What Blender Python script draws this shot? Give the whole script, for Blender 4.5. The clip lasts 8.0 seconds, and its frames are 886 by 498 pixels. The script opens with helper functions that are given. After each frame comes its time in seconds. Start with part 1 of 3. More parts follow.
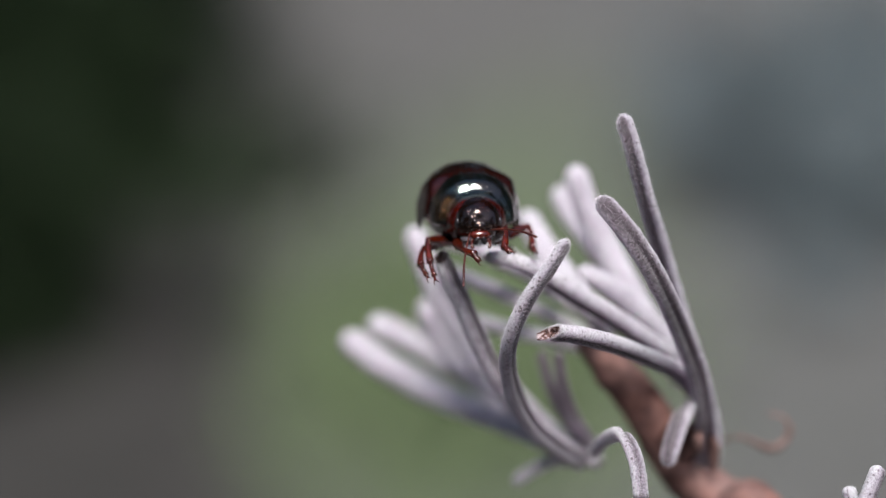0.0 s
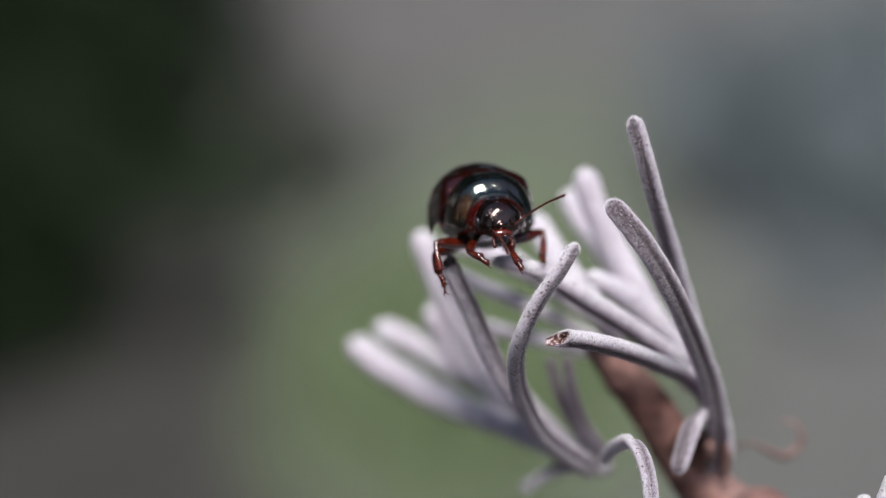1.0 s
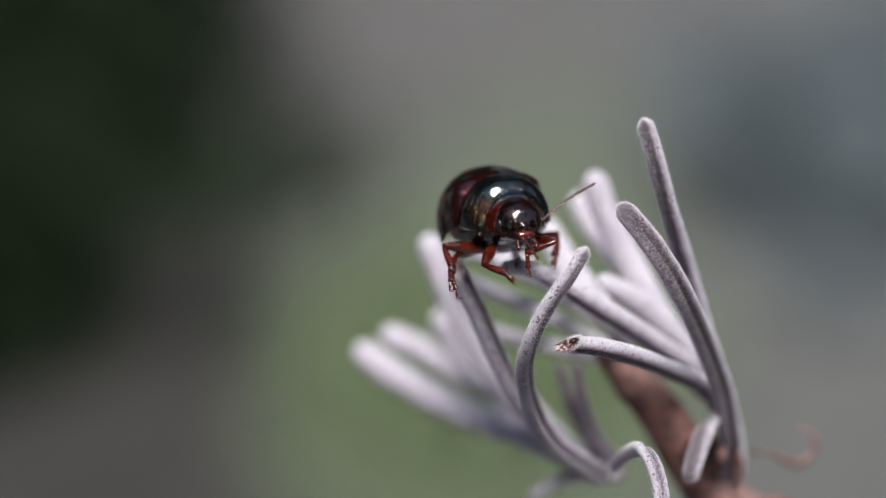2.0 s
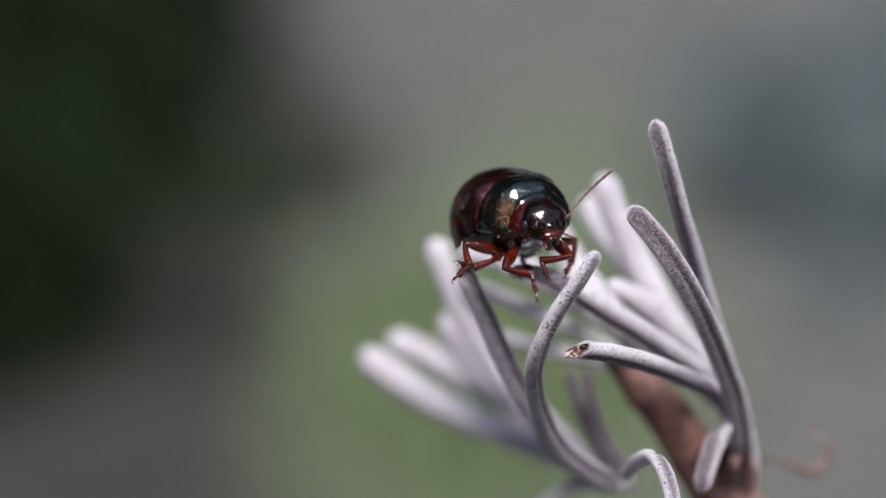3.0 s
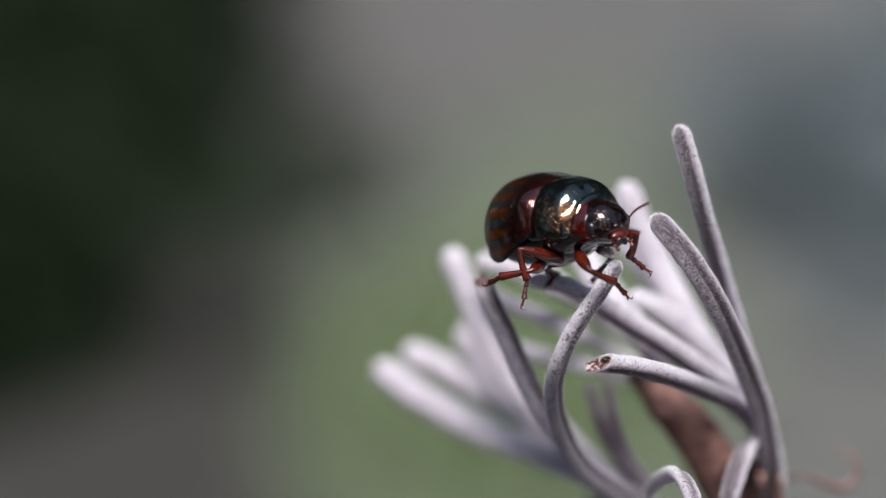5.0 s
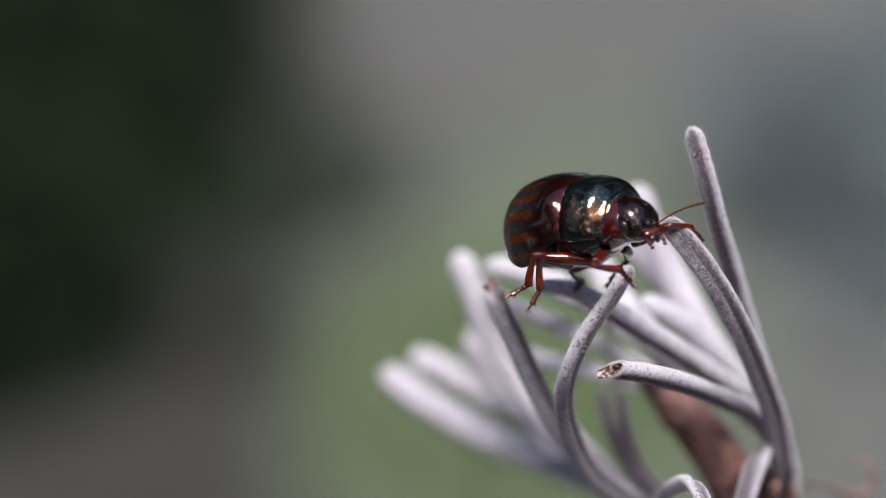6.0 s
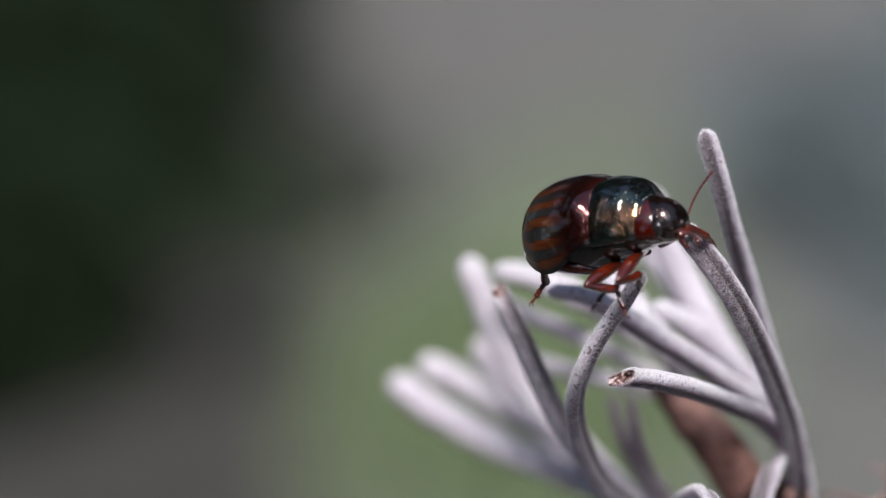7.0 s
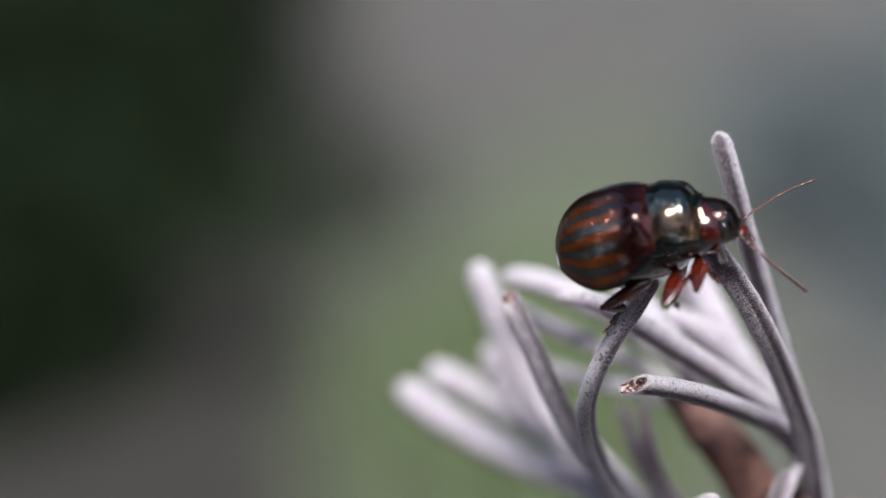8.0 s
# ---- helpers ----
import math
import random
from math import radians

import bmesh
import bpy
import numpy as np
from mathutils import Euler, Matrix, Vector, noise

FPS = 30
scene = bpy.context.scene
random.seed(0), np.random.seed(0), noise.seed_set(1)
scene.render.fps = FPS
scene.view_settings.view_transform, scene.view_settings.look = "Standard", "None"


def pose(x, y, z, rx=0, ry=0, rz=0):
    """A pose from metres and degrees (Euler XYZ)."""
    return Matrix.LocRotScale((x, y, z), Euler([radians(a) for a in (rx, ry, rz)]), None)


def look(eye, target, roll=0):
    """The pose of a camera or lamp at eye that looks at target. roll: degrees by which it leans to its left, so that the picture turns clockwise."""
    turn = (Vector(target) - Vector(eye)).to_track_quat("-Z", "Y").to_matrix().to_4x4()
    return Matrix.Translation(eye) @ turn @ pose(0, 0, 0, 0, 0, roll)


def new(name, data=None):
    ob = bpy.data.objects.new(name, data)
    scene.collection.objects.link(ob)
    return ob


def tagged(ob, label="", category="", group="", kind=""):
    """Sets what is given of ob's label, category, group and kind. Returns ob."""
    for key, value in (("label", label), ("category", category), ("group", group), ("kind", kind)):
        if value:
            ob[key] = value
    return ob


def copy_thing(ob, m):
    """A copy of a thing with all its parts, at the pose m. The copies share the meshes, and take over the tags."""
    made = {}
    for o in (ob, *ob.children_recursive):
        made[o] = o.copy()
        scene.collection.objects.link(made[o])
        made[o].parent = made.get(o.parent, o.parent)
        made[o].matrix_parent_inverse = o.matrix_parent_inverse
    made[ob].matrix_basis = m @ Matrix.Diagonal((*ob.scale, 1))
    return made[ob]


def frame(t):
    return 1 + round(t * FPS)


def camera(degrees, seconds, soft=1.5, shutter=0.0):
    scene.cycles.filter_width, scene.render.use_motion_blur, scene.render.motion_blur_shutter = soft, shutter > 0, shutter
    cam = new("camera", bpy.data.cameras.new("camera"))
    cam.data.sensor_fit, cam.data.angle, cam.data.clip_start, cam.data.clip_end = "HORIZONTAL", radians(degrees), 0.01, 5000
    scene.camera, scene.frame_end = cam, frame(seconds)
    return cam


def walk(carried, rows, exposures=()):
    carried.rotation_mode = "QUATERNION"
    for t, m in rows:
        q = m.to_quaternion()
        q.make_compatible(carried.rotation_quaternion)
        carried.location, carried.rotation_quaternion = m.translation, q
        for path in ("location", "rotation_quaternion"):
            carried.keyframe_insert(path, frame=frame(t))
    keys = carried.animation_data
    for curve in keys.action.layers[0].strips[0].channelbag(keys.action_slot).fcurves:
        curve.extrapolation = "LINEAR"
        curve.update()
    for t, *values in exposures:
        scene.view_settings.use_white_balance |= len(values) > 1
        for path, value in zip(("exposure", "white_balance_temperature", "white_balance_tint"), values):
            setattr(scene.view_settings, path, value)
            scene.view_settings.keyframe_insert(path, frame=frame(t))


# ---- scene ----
cam = camera(16.0, 8.0, soft=1.1, shutter=0.5)
cam.data.dof.use_dof = True
cam.data.dof.focus_distance = 0.1424
cam.data.dof.aperture_fstop = 19.3
walk(cam, [
    (0.0, pose(0.000000, -0.009651, 0.253136, 71.6993, -0.1656, -0.5096)),
    (1.0, pose(0.000000, -0.007274, 0.252363, 71.7695, -0.1269, -0.3905)),
    (2.0, pose(0.000000, -0.004868, 0.251582, 71.8430, -0.0864, -0.2658)),
    (3.0, pose(0.000000, -0.002442, 0.250793, 71.9198, -0.0441, -0.1357)),
    (4.0, pose(0.000000, 0.000000, 0.250000, 72.0000, -0.0000, 0.0000)),
    (5.0, pose(0.000000, 0.002451, 0.249204, 72.0836, 0.0459, 0.1412)),
    (6.0, pose(0.000000, 0.004905, 0.248406, 72.1705, 0.0935, 0.2879)),
    (7.0, pose(0.000000, 0.007357, 0.247610, 72.2608, 0.1430, 0.4401)),
    (8.0, pose(0.000000, 0.009803, 0.246815, 72.3546, 0.1942, 0.5978)),
], exposures=[(0.0, 0.42, 6480, 11), (8.0, 0.55, 6480, 11)])

# ---- sky and sun: a bright hazy day ----
SUN = (radians(61), radians(174))  # elevation, rotation
world = bpy.data.worlds.new("sky")
scene.world = world
world.use_nodes = True
wn = world.node_tree.nodes
sky = wn.new("ShaderNodeTexSky")
sky.sky_type, sky.sun_disc = "NISHITA", False
sky.sun_elevation, sky.sun_rotation = SUN
sky.dust_density, sky.air_density, sky.ozone_density = 1.6, 0.95, 1.0
world.node_tree.links.new(sky.outputs[0], wn["Background"].inputs[0])
wn["Background"].inputs[1].default_value = 0.10
sun_data = bpy.data.lights.new("sun", "SUN")
sun_data.energy, sun_data.angle, sun_data.color = 3.8, radians(25), (0.985, 0.95, 0.925)
sun = new("sun", sun_data)
sun_way = Vector((math.cos(SUN[0]) * math.sin(SUN[1]), math.cos(SUN[0]) * math.cos(SUN[1]), math.sin(SUN[0])))
sun.matrix_world = look(sun_way * 3, (0, 0, 0))


# ---- materials ----
class Mat:
    """A node material with short ways to wire it."""

    def __init__(self, name, **values):
        self.m = bpy.data.materials.new(name)
        self.m.use_nodes = True
        self.t = self.m.node_tree
        self.p = self.t.nodes["Principled BSDF"]
        for key, value in values.items():
            self.p.inputs[key.replace("_", " ")].default_value = value
        self.co = self.t.nodes.new("ShaderNodeTexCoord").outputs["Object"]

    def wire(self, a, b):
        self.t.links.new(a, b)

    def noise(self, scale, detail=4.0, rough=0.55, co=None):
        n = self.t.nodes.new("ShaderNodeTexNoise")
        n.inputs["Scale"].default_value, n.inputs["Detail"].default_value, n.inputs["Roughness"].default_value = scale, detail, rough
        self.wire(co or self.co, n.inputs["Vector"])
        return n.outputs["Fac"]

    def cells(self, scale):
        n = self.t.nodes.new("ShaderNodeTexVoronoi")
        n.inputs["Scale"].default_value = scale
        self.wire(self.co, n.inputs["Vector"])
        return n.outputs["Distance"]

    def ramp(self, fac, *stops):
        n = self.t.nodes.new("ShaderNodeValToRGB")
        e = n.color_ramp.elements
        for i, (at, colour) in enumerate(stops):
            k = e[i] if i < 2 else e.new(at)
            k.position, k.color = at, (*colour, 1)
        self.wire(fac, n.inputs[0])
        return n.outputs[0]

    def mix(self, fac, a, b, way="MIX"):
        n = self.t.nodes.new("ShaderNodeMix")
        n.data_type, n.blend_type = "RGBA", way
        for at, value in ((0, fac), (6, a), (7, b)):
            if isinstance(value, (float, int)):
                n.inputs[at].default_value = value
            elif isinstance(value, tuple):
                n.inputs[at].default_value = (*value, 1)
            else:
                self.wire(value, n.inputs[at])
        return n.outputs[2]

    def math(self, op, a, b=0.0, c=0.0):
        n = self.t.nodes.new("ShaderNodeMath")
        n.operation = op
        for at, value in enumerate((a, b, c)):
            if isinstance(value, (float, int)):
                n.inputs[at].default_value = value
            else:
                self.wire(value, n.inputs[at])
        return n.outputs[0]

    def uv(self, name):
        n = self.t.nodes.new("ShaderNodeUVMap")
        n.uv_map = name
        s = self.t.nodes.new("ShaderNodeSeparateXYZ")
        self.wire(n.outputs[0], s.inputs[0])
        return s.outputs[0], s.outputs[1]

    def colour(self, c):
        self.wire(c, self.p.inputs["Base Color"])
        return self

    def rough(self, r):
        self.wire(r, self.p.inputs["Roughness"])
        return self

    def bump(self, height, strength, distance):
        n = self.t.nodes.new("ShaderNodeBump")
        n.inputs["Strength"].default_value, n.inputs["Distance"].default_value = strength, distance
        self.wire(height, n.inputs["Height"])
        self.wire(n.outputs[0], self.p.inputs["Normal"])
        return self


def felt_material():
    """Felted leaf: thick white down on its back, thinner grey-mauve down with dark pits on the grooved side, shade
    painted in the groove.
    """
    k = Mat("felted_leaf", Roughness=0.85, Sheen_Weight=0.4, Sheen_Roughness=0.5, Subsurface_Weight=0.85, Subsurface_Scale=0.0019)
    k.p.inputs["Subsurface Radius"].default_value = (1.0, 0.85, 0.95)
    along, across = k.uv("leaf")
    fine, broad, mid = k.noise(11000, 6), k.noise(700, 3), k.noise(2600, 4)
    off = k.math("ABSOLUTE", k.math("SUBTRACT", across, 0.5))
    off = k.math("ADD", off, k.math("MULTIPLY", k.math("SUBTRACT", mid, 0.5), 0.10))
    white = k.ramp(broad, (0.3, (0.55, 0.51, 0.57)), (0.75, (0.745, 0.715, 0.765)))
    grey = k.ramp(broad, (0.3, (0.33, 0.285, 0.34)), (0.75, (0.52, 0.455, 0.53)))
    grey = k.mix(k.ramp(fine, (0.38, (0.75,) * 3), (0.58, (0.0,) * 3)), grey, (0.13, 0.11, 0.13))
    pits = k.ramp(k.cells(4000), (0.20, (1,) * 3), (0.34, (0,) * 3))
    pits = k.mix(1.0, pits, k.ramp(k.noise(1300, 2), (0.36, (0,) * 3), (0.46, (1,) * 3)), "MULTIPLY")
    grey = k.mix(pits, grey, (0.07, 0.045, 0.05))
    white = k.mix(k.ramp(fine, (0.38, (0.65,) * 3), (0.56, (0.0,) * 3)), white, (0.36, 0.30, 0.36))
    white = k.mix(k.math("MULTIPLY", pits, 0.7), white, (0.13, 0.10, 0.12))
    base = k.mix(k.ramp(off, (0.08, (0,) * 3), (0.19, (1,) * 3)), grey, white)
    # shade in the hollow of the groove, painted near-black, fading towards the leaf base
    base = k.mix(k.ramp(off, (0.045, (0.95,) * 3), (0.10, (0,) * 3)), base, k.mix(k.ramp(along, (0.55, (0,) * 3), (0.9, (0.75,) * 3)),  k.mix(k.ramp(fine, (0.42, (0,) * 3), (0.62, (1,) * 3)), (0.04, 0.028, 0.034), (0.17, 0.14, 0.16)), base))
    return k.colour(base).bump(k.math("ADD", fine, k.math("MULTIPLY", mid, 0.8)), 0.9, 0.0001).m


def bark_material():
    k = Mat("young_bark", Roughness=0.8)
    a, b = k.noise(900, 5), k.noise(250, 3)
    c = k.ramp(a, (0.3, (0.045, 0.016, 0.013)), (0.7, (0.29, 0.145, 0.12)))
    c = k.mix(k.ramp(b, (0.4, (0,) * 3), (0.7, (0.45,) * 3)), c, (0.36, 0.25, 0.23))
    return k.colour(c).bump(a, 0.8, 0.0002).m


def shell_material(name, dark, stripe, stripes, metal, punctured, coat=1.0, film_ior=1.0):
    """Polished beetle shell: a dark metallic ground with dents and fine punctures, where asked under a thin film."""
    k = Mat(name, Metallic=metal, Roughness=0.15, Coat_Weight=coat, Coat_Roughness=0.03, Coat_IOR=1.55)
    k.p.inputs["Specular IOR Level"].default_value = 0.1
    if film_ior > 1.0:
        film = k.math("ADD", k.math("MULTIPLY", k.noise(420, 1), 420.0), 210.0)
        k.wire(film, k.p.inputs["Thin Film Thickness"])
        k.p.inputs["Thin Film IOR"].default_value = film_ior
    along, across = k.uv("shell")
    grain = k.noise(5000, 4)
    if stripes:
        wobble = k.math("MULTIPLY", k.math("SUBTRACT", k.noise(700, 3), 0.5), 0.15)
        wave = k.math("SINE", k.math("MULTIPLY", k.math("ADD", across, wobble), stripes * 6.2832))
        c = k.ramp(k.math("MULTIPLY_ADD", wave, 0.5, 0.5), (0.0, dark), (0.40, dark), (0.50, tuple(v * 0.25 for v in dark)), (0.62, stripe), (1.0, stripe))
        # wine-red gloss over the shoulders and along the seam
        c = k.mix(k.ramp(along, (0.14, (1.0,) * 3), (0.40, (0,) * 3)), c, (0.035, 0.0030, 0.0020))
        c = k.mix(k.ramp(across, (0.05, (0.95,) * 3), (0.30, (0,) * 3)), c, (0.025, 0.0045, 0.0035))
        c = k.mix(k.ramp(along, (0.02, (1,) * 3), (0.09, (0,) * 3)), c, (0.090, 0.008, 0.004))
        # the outer rim is blue-black
        c = k.mix(k.ramp(across, (0.93, (0,) * 3), (0.97, (0.9,) * 3)), c, (0.012, 0.016, 0.022))
    else:
        c = k.ramp(k.noise(600, 1), (0.30, dark), (0.48, tuple(v * w for v, w in zip(dark, (0.8, 1.3, 1.4)))), (0.58, dark), (0.72, stripe))
    c = k.mix(k.math("MULTIPLY", grain, 0.3), c, tuple(v * 0.4 for v in dark))
    k.rough(k.math("ADD", k.math("MULTIPLY", grain, 0.09), 0.04))
    pits = k.ramp(k.cells(8500), (0.12, (0,) * 3), (0.36, (1,) * 3))
    pits = k.math("MULTIPLY", k.math("SUBTRACT", pits, 1.0), k.ramp(k.noise(700, 2), (0.38, (0.0,) * 3), (0.56, (punctured,) * 3)))
    dents = k.math("MULTIPLY", k.noise(560 if stripes else 900, 1), 15.0 if stripes else 7.0)
    k.colour(c).bump(k.math("ADD", k.math("MULTIPLY", pits, 0.36), dents), 0.6, 0.00005)
    k.wire(k.p.inputs["Normal"].links[0].from_socket, k.p.inputs["Coat Normal"])
    return k.m


def chitin_material(name, lo, hi, rough=0.25):
    k = Mat(name, Roughness=rough, Coat_Weight=0.9, Coat_Roughness=0.06)
    a = k.noise(1500, 4)
    return k.colour(k.ramp(a, (0.3, lo), (0.7, hi))).bump(k.noise(6000, 3), 0.2, 0.00003).m


def broken_material():
    """Torn leaf tissue: pinkish white shreds over dark red-brown."""
    k = Mat("torn_leaf_end", Roughness=0.85)
    c = k.ramp(k.noise(4500, 3), (0.38, (0.035, 0.012, 0.008)), (0.50, (0.15, 0.075, 0.065)), (0.60, (0.56, 0.47, 0.48)))
    return k.colour(c).bump(k.noise(8000, 3), 0.9, 0.00008).m


def ground_material():
    """Grey gravel, a bed of soil with shade painted into its colour along one side, and mossy green growing through the
    middle.
    """
    k = Mat("gravelly_soil", Roughness=0.95)
    a, b, c = k.noise(60, 6), k.noise(2.2, 3), k.noise(9, 4)
    sep = k.t.nodes.new("ShaderNodeSeparateXYZ")
    k.wire(k.co, sep.inputs[0])
    x, y = sep.outputs[0], sep.outputs[1]
    gravel = k.ramp(a, (0.3, (0.073, 0.073, 0.070)), (0.7, (0.141, 0.140, 0.136)))
    gravel = k.mix(k.ramp(b, (0.45, (0,) * 3), (0.65, (0.4,) * 3)), gravel, (0.10, 0.108, 0.096))
    shaded_soil = k.ramp(a, (0.3, (0.012, 0.012, 0.010)), (0.7, (0.034, 0.031, 0.027)))
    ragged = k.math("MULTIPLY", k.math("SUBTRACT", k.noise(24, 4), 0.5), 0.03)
    # the soil bed, its shade painted in, lies beyond a slanting edge and thins out towards the plant
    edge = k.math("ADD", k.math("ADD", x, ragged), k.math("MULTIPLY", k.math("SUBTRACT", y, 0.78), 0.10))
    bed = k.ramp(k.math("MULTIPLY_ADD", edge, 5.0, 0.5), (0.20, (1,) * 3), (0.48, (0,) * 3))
    col = k.mix(k.math("MULTIPLY", bed, 0.9), gravel, shaded_soil)
    # moss grows in a tongue that widens away from the plant
    ex = k.math("DIVIDE", k.math("ADD", k.math("ADD", x, -0.010), k.math("MULTIPLY", k.math("MAXIMUM", k.math("SUBTRACT", y, 0.70), 0.0), -0.16)), 0.056)
    ey = k.math("DIVIDE", k.math("SUBTRACT", y, 0.70), 0.28)
    far = k.math("SQRT", k.math("ADD", k.math("MULTIPLY", ex, ex), k.math("MULTIPLY", ey, ey)))
    moss = k.ramp(k.math("ADD", far, k.math("MULTIPLY", ragged, 6.0)), (0.15, (0.85,) * 3), (1.25, (0,) * 3))
    col = k.mix(moss, col, k.mix(a, (0.078, 0.112, 0.052), (0.135, 0.178, 0.094)))
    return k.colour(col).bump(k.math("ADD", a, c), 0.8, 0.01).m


def foliage_material(name, lo, hi):
    k = Mat(name, Roughness=0.7)
    k.p.inputs["Specular IOR Level"].default_value = 0.15
    n = k.t.nodes.new("ShaderNodeNewGeometry").outputs["Random Per Island"]
    col = k.ramp(n, (0.0, lo), (1.0, hi))
    return k.colour(k.mix(k.math("MULTIPLY", k.noise(40, 3), 0.4), col, lo)).m


DOWN = Mat("white_down", Base_Color=(0.78, 0.74, 0.79, 1), Roughness=0.9).m
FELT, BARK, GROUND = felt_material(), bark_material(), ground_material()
ELYTRA = shell_material("striped_shell", (0.088, 0.090, 0.088), (0.36, 0.092, 0.020), 5.6, 0.8, 1.3, 1.0)
PRONOTUM = shell_material("bronze_shell", (0.085, 0.078, 0.068), (0.30, 0.150, 0.070), 0, 0.95, 2.4, 0.5, 1.5)
HEAD = shell_material("dark_bronze_shell", (0.050, 0.018, 0.012), (0.10, 0.018, 0.008), 0, 0.9, 0.9)
RED = chitin_material("red_brown_chitin", (0.018, 0.0020, 0.0008), (0.105, 0.0115, 0.003), 0.12)
COLLAR = chitin_material("dark_red_chitin", (0.018, 0.0015, 0.0009), (0.065, 0.0045, 0.0018), 0.08)
BLACK = chitin_material("black_chitin", (0.008, 0.008, 0.01), (0.025, 0.02, 0.022), 0.18)
BELLY = chitin_material("dark_belly", (0.006, 0.006, 0.008), (0.020, 0.013, 0.013), 0.2)
CUT = broken_material()
TENDRIL = chitin_material("dry_tendril", (0.13, 0.075, 0.062), (0.27, 0.18, 0.16), 0.8)
FEELER = chitin_material("brown_feeler", (0.03, 0.006, 0.004), (0.11, 0.022, 0.012), 0.3)
# evergreen leaves with the deep shade put into a near-black base colour
DARK_LEAF = foliage_material("shaded_evergreen", (0.008, 0.016, 0.006), (0.019, 0.034, 0.013))
LAWN_LEAF = foliage_material("grass_green", (0.135, 0.185, 0.09), (0.21, 0.265, 0.15))
BLUE_LEAF = foliage_material("blue_grey_leaf", (0.09, 0.115, 0.12), (0.17, 0.20, 0.21))

# ---- axes of the build: millimetres before the middle pose of the camera ----
BASE = Matrix.Translation((0, 0, 0.25)) @ Matrix.Rotation(radians(-18), 4, "X")


def spot(x, y, z):
    """From millimetres (right, ahead, up) before the camera's middle pose to the world."""
    return BASE @ (Vector((x, y, z)) * 0.001)


def turn_to_world(v):
    return (BASE.to_3x3() @ Vector(v)).normalized()


def mesh_of(name, verts, faces, mat, uvs=None, layer="uv", smooth=True, extra=()):
    me = bpy.data.meshes.new(name)
    me.from_pydata([tuple(v) for v in verts], [], faces)
    for m in (mat, *extra):
        me.materials.append(m)
    if uvs:
        data = me.uv_layers.new(name=layer).data
        for loop in me.loops:
            data[loop.index].uv = uvs[loop.vertex_index]
    if smooth:
        me.polygons.foreach_set("use_smooth", [True] * len(me.polygons))
    me.update()
    return me


def part(name, me, parent=None, label=""):
    ob = new(name, me)
    ob.parent = parent
    return tagged(ob, label)


def spline(points, n):
    """n points along a smooth line through the given ones."""
    p = [Vector(q) for q in points]
    p = [p[0] * 2 - p[1], *p, p[-1] * 2 - p[-2]]
    out = []
    for i in range(n):
        u = i / (n - 1) * (len(p) - 3)
        k = min(int(u), len(p) - 4)
        u -= k
        a, b, c, e = p[k:k + 4]
        out.append(0.5 * (2 * b + (c - a) * u + (2 * a - 5 * b + 4 * c - e) * u * u + (3 * b - a - 3 * c + e) * u ** 3))
    return out


def rings_to_faces(rings, n, closed=True):
    faces = []
    for r in range(rings - 1):
        for i in range(n if closed else n - 1):
            j = (i + 1) % n
            faces.append((r * n + i, r * n + j, (r + 1) * n + j, (r + 1) * n + i))
    return faces


def tube(path, radius, n=10, capped=True, flat=1.0, seed=0, rough=0.0):
    """Verts and faces of a round rod along path; radius(u) in the same unit."""
    verts, up = [], Vector((0.3, 0.2, 0.93))
    rnd = random.Random(seed)
    for i, c in enumerate(path):
        t = (path[min(i + 1, len(path) - 1)] - path[max(i - 1, 0)]).normalized()
        s = t.cross(up).normalized()
        g = s.cross(t)
        up = g
        r = radius(i / (len(path) - 1))
        for k in range(n):
            a = 2 * math.pi * k / n
            q = r * (1 + rough * rnd.uniform(-1, 1))
            verts.append(c + s * math.cos(a) * q + g * math.sin(a) * q * flat)
    faces = rings_to_faces(len(path), n)
    if capped:
        faces += [tuple(range(n))[::-1], tuple(range(len(verts) - n, len(verts)))]
    return verts, faces


# ---- ground ----
def build_ground():
    """One sheet to the horizon, finer near the plant."""
    steps = [-400, -60, -12, -4] + [-2 + 0.1 * i for i in range(41)] + [4, 12, 60, 400]
    n = len(steps)
    verts = []
    for y in steps:
        for x in steps:
            near = max(0.0, 1 - (abs(x) + abs(y)) / 4)
            verts.append((x, y, 0.014 * near * (noise.noise(Vector((x * 3, y * 3, 1))))))
    faces = [(r * n + i, r * n + i + 1, (r + 1) * n + i + 1, (r + 1) * n + i) for r in range(n - 1) for i in range(n - 1)]
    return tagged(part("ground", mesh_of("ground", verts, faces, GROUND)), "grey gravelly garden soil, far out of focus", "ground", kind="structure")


build_ground()


# ---- background planting ----
def leaf_cloud(name, spread, count, size, mat, seed):
    """Many small pointed leaves at places drawn by spread(rnd)."""
    rnd = random.Random(seed)
    verts, faces = [], []
    for _ in range(count):
        c = spread(rnd)
        m = Euler((rnd.uniform(-1, 1), rnd.uniform(-1, 1), rnd.uniform(0, 6.3))).to_matrix()
        s = size * rnd.uniform(0.6, 1.3)
        k = len(verts)
        for q in ((-s, 0, 0), (-0.2 * s, -0.32 * s, 0.08 * s), (s, 0, 0), (-0.2 * s, 0.32 * s, 0.08 * s)):
            verts.append(c + m @ Vector(q))
        faces += [(k, k + 1, k + 2), (k, k + 2, k + 3)]
    return mesh_of(name, verts, faces, mat, smooth=False)


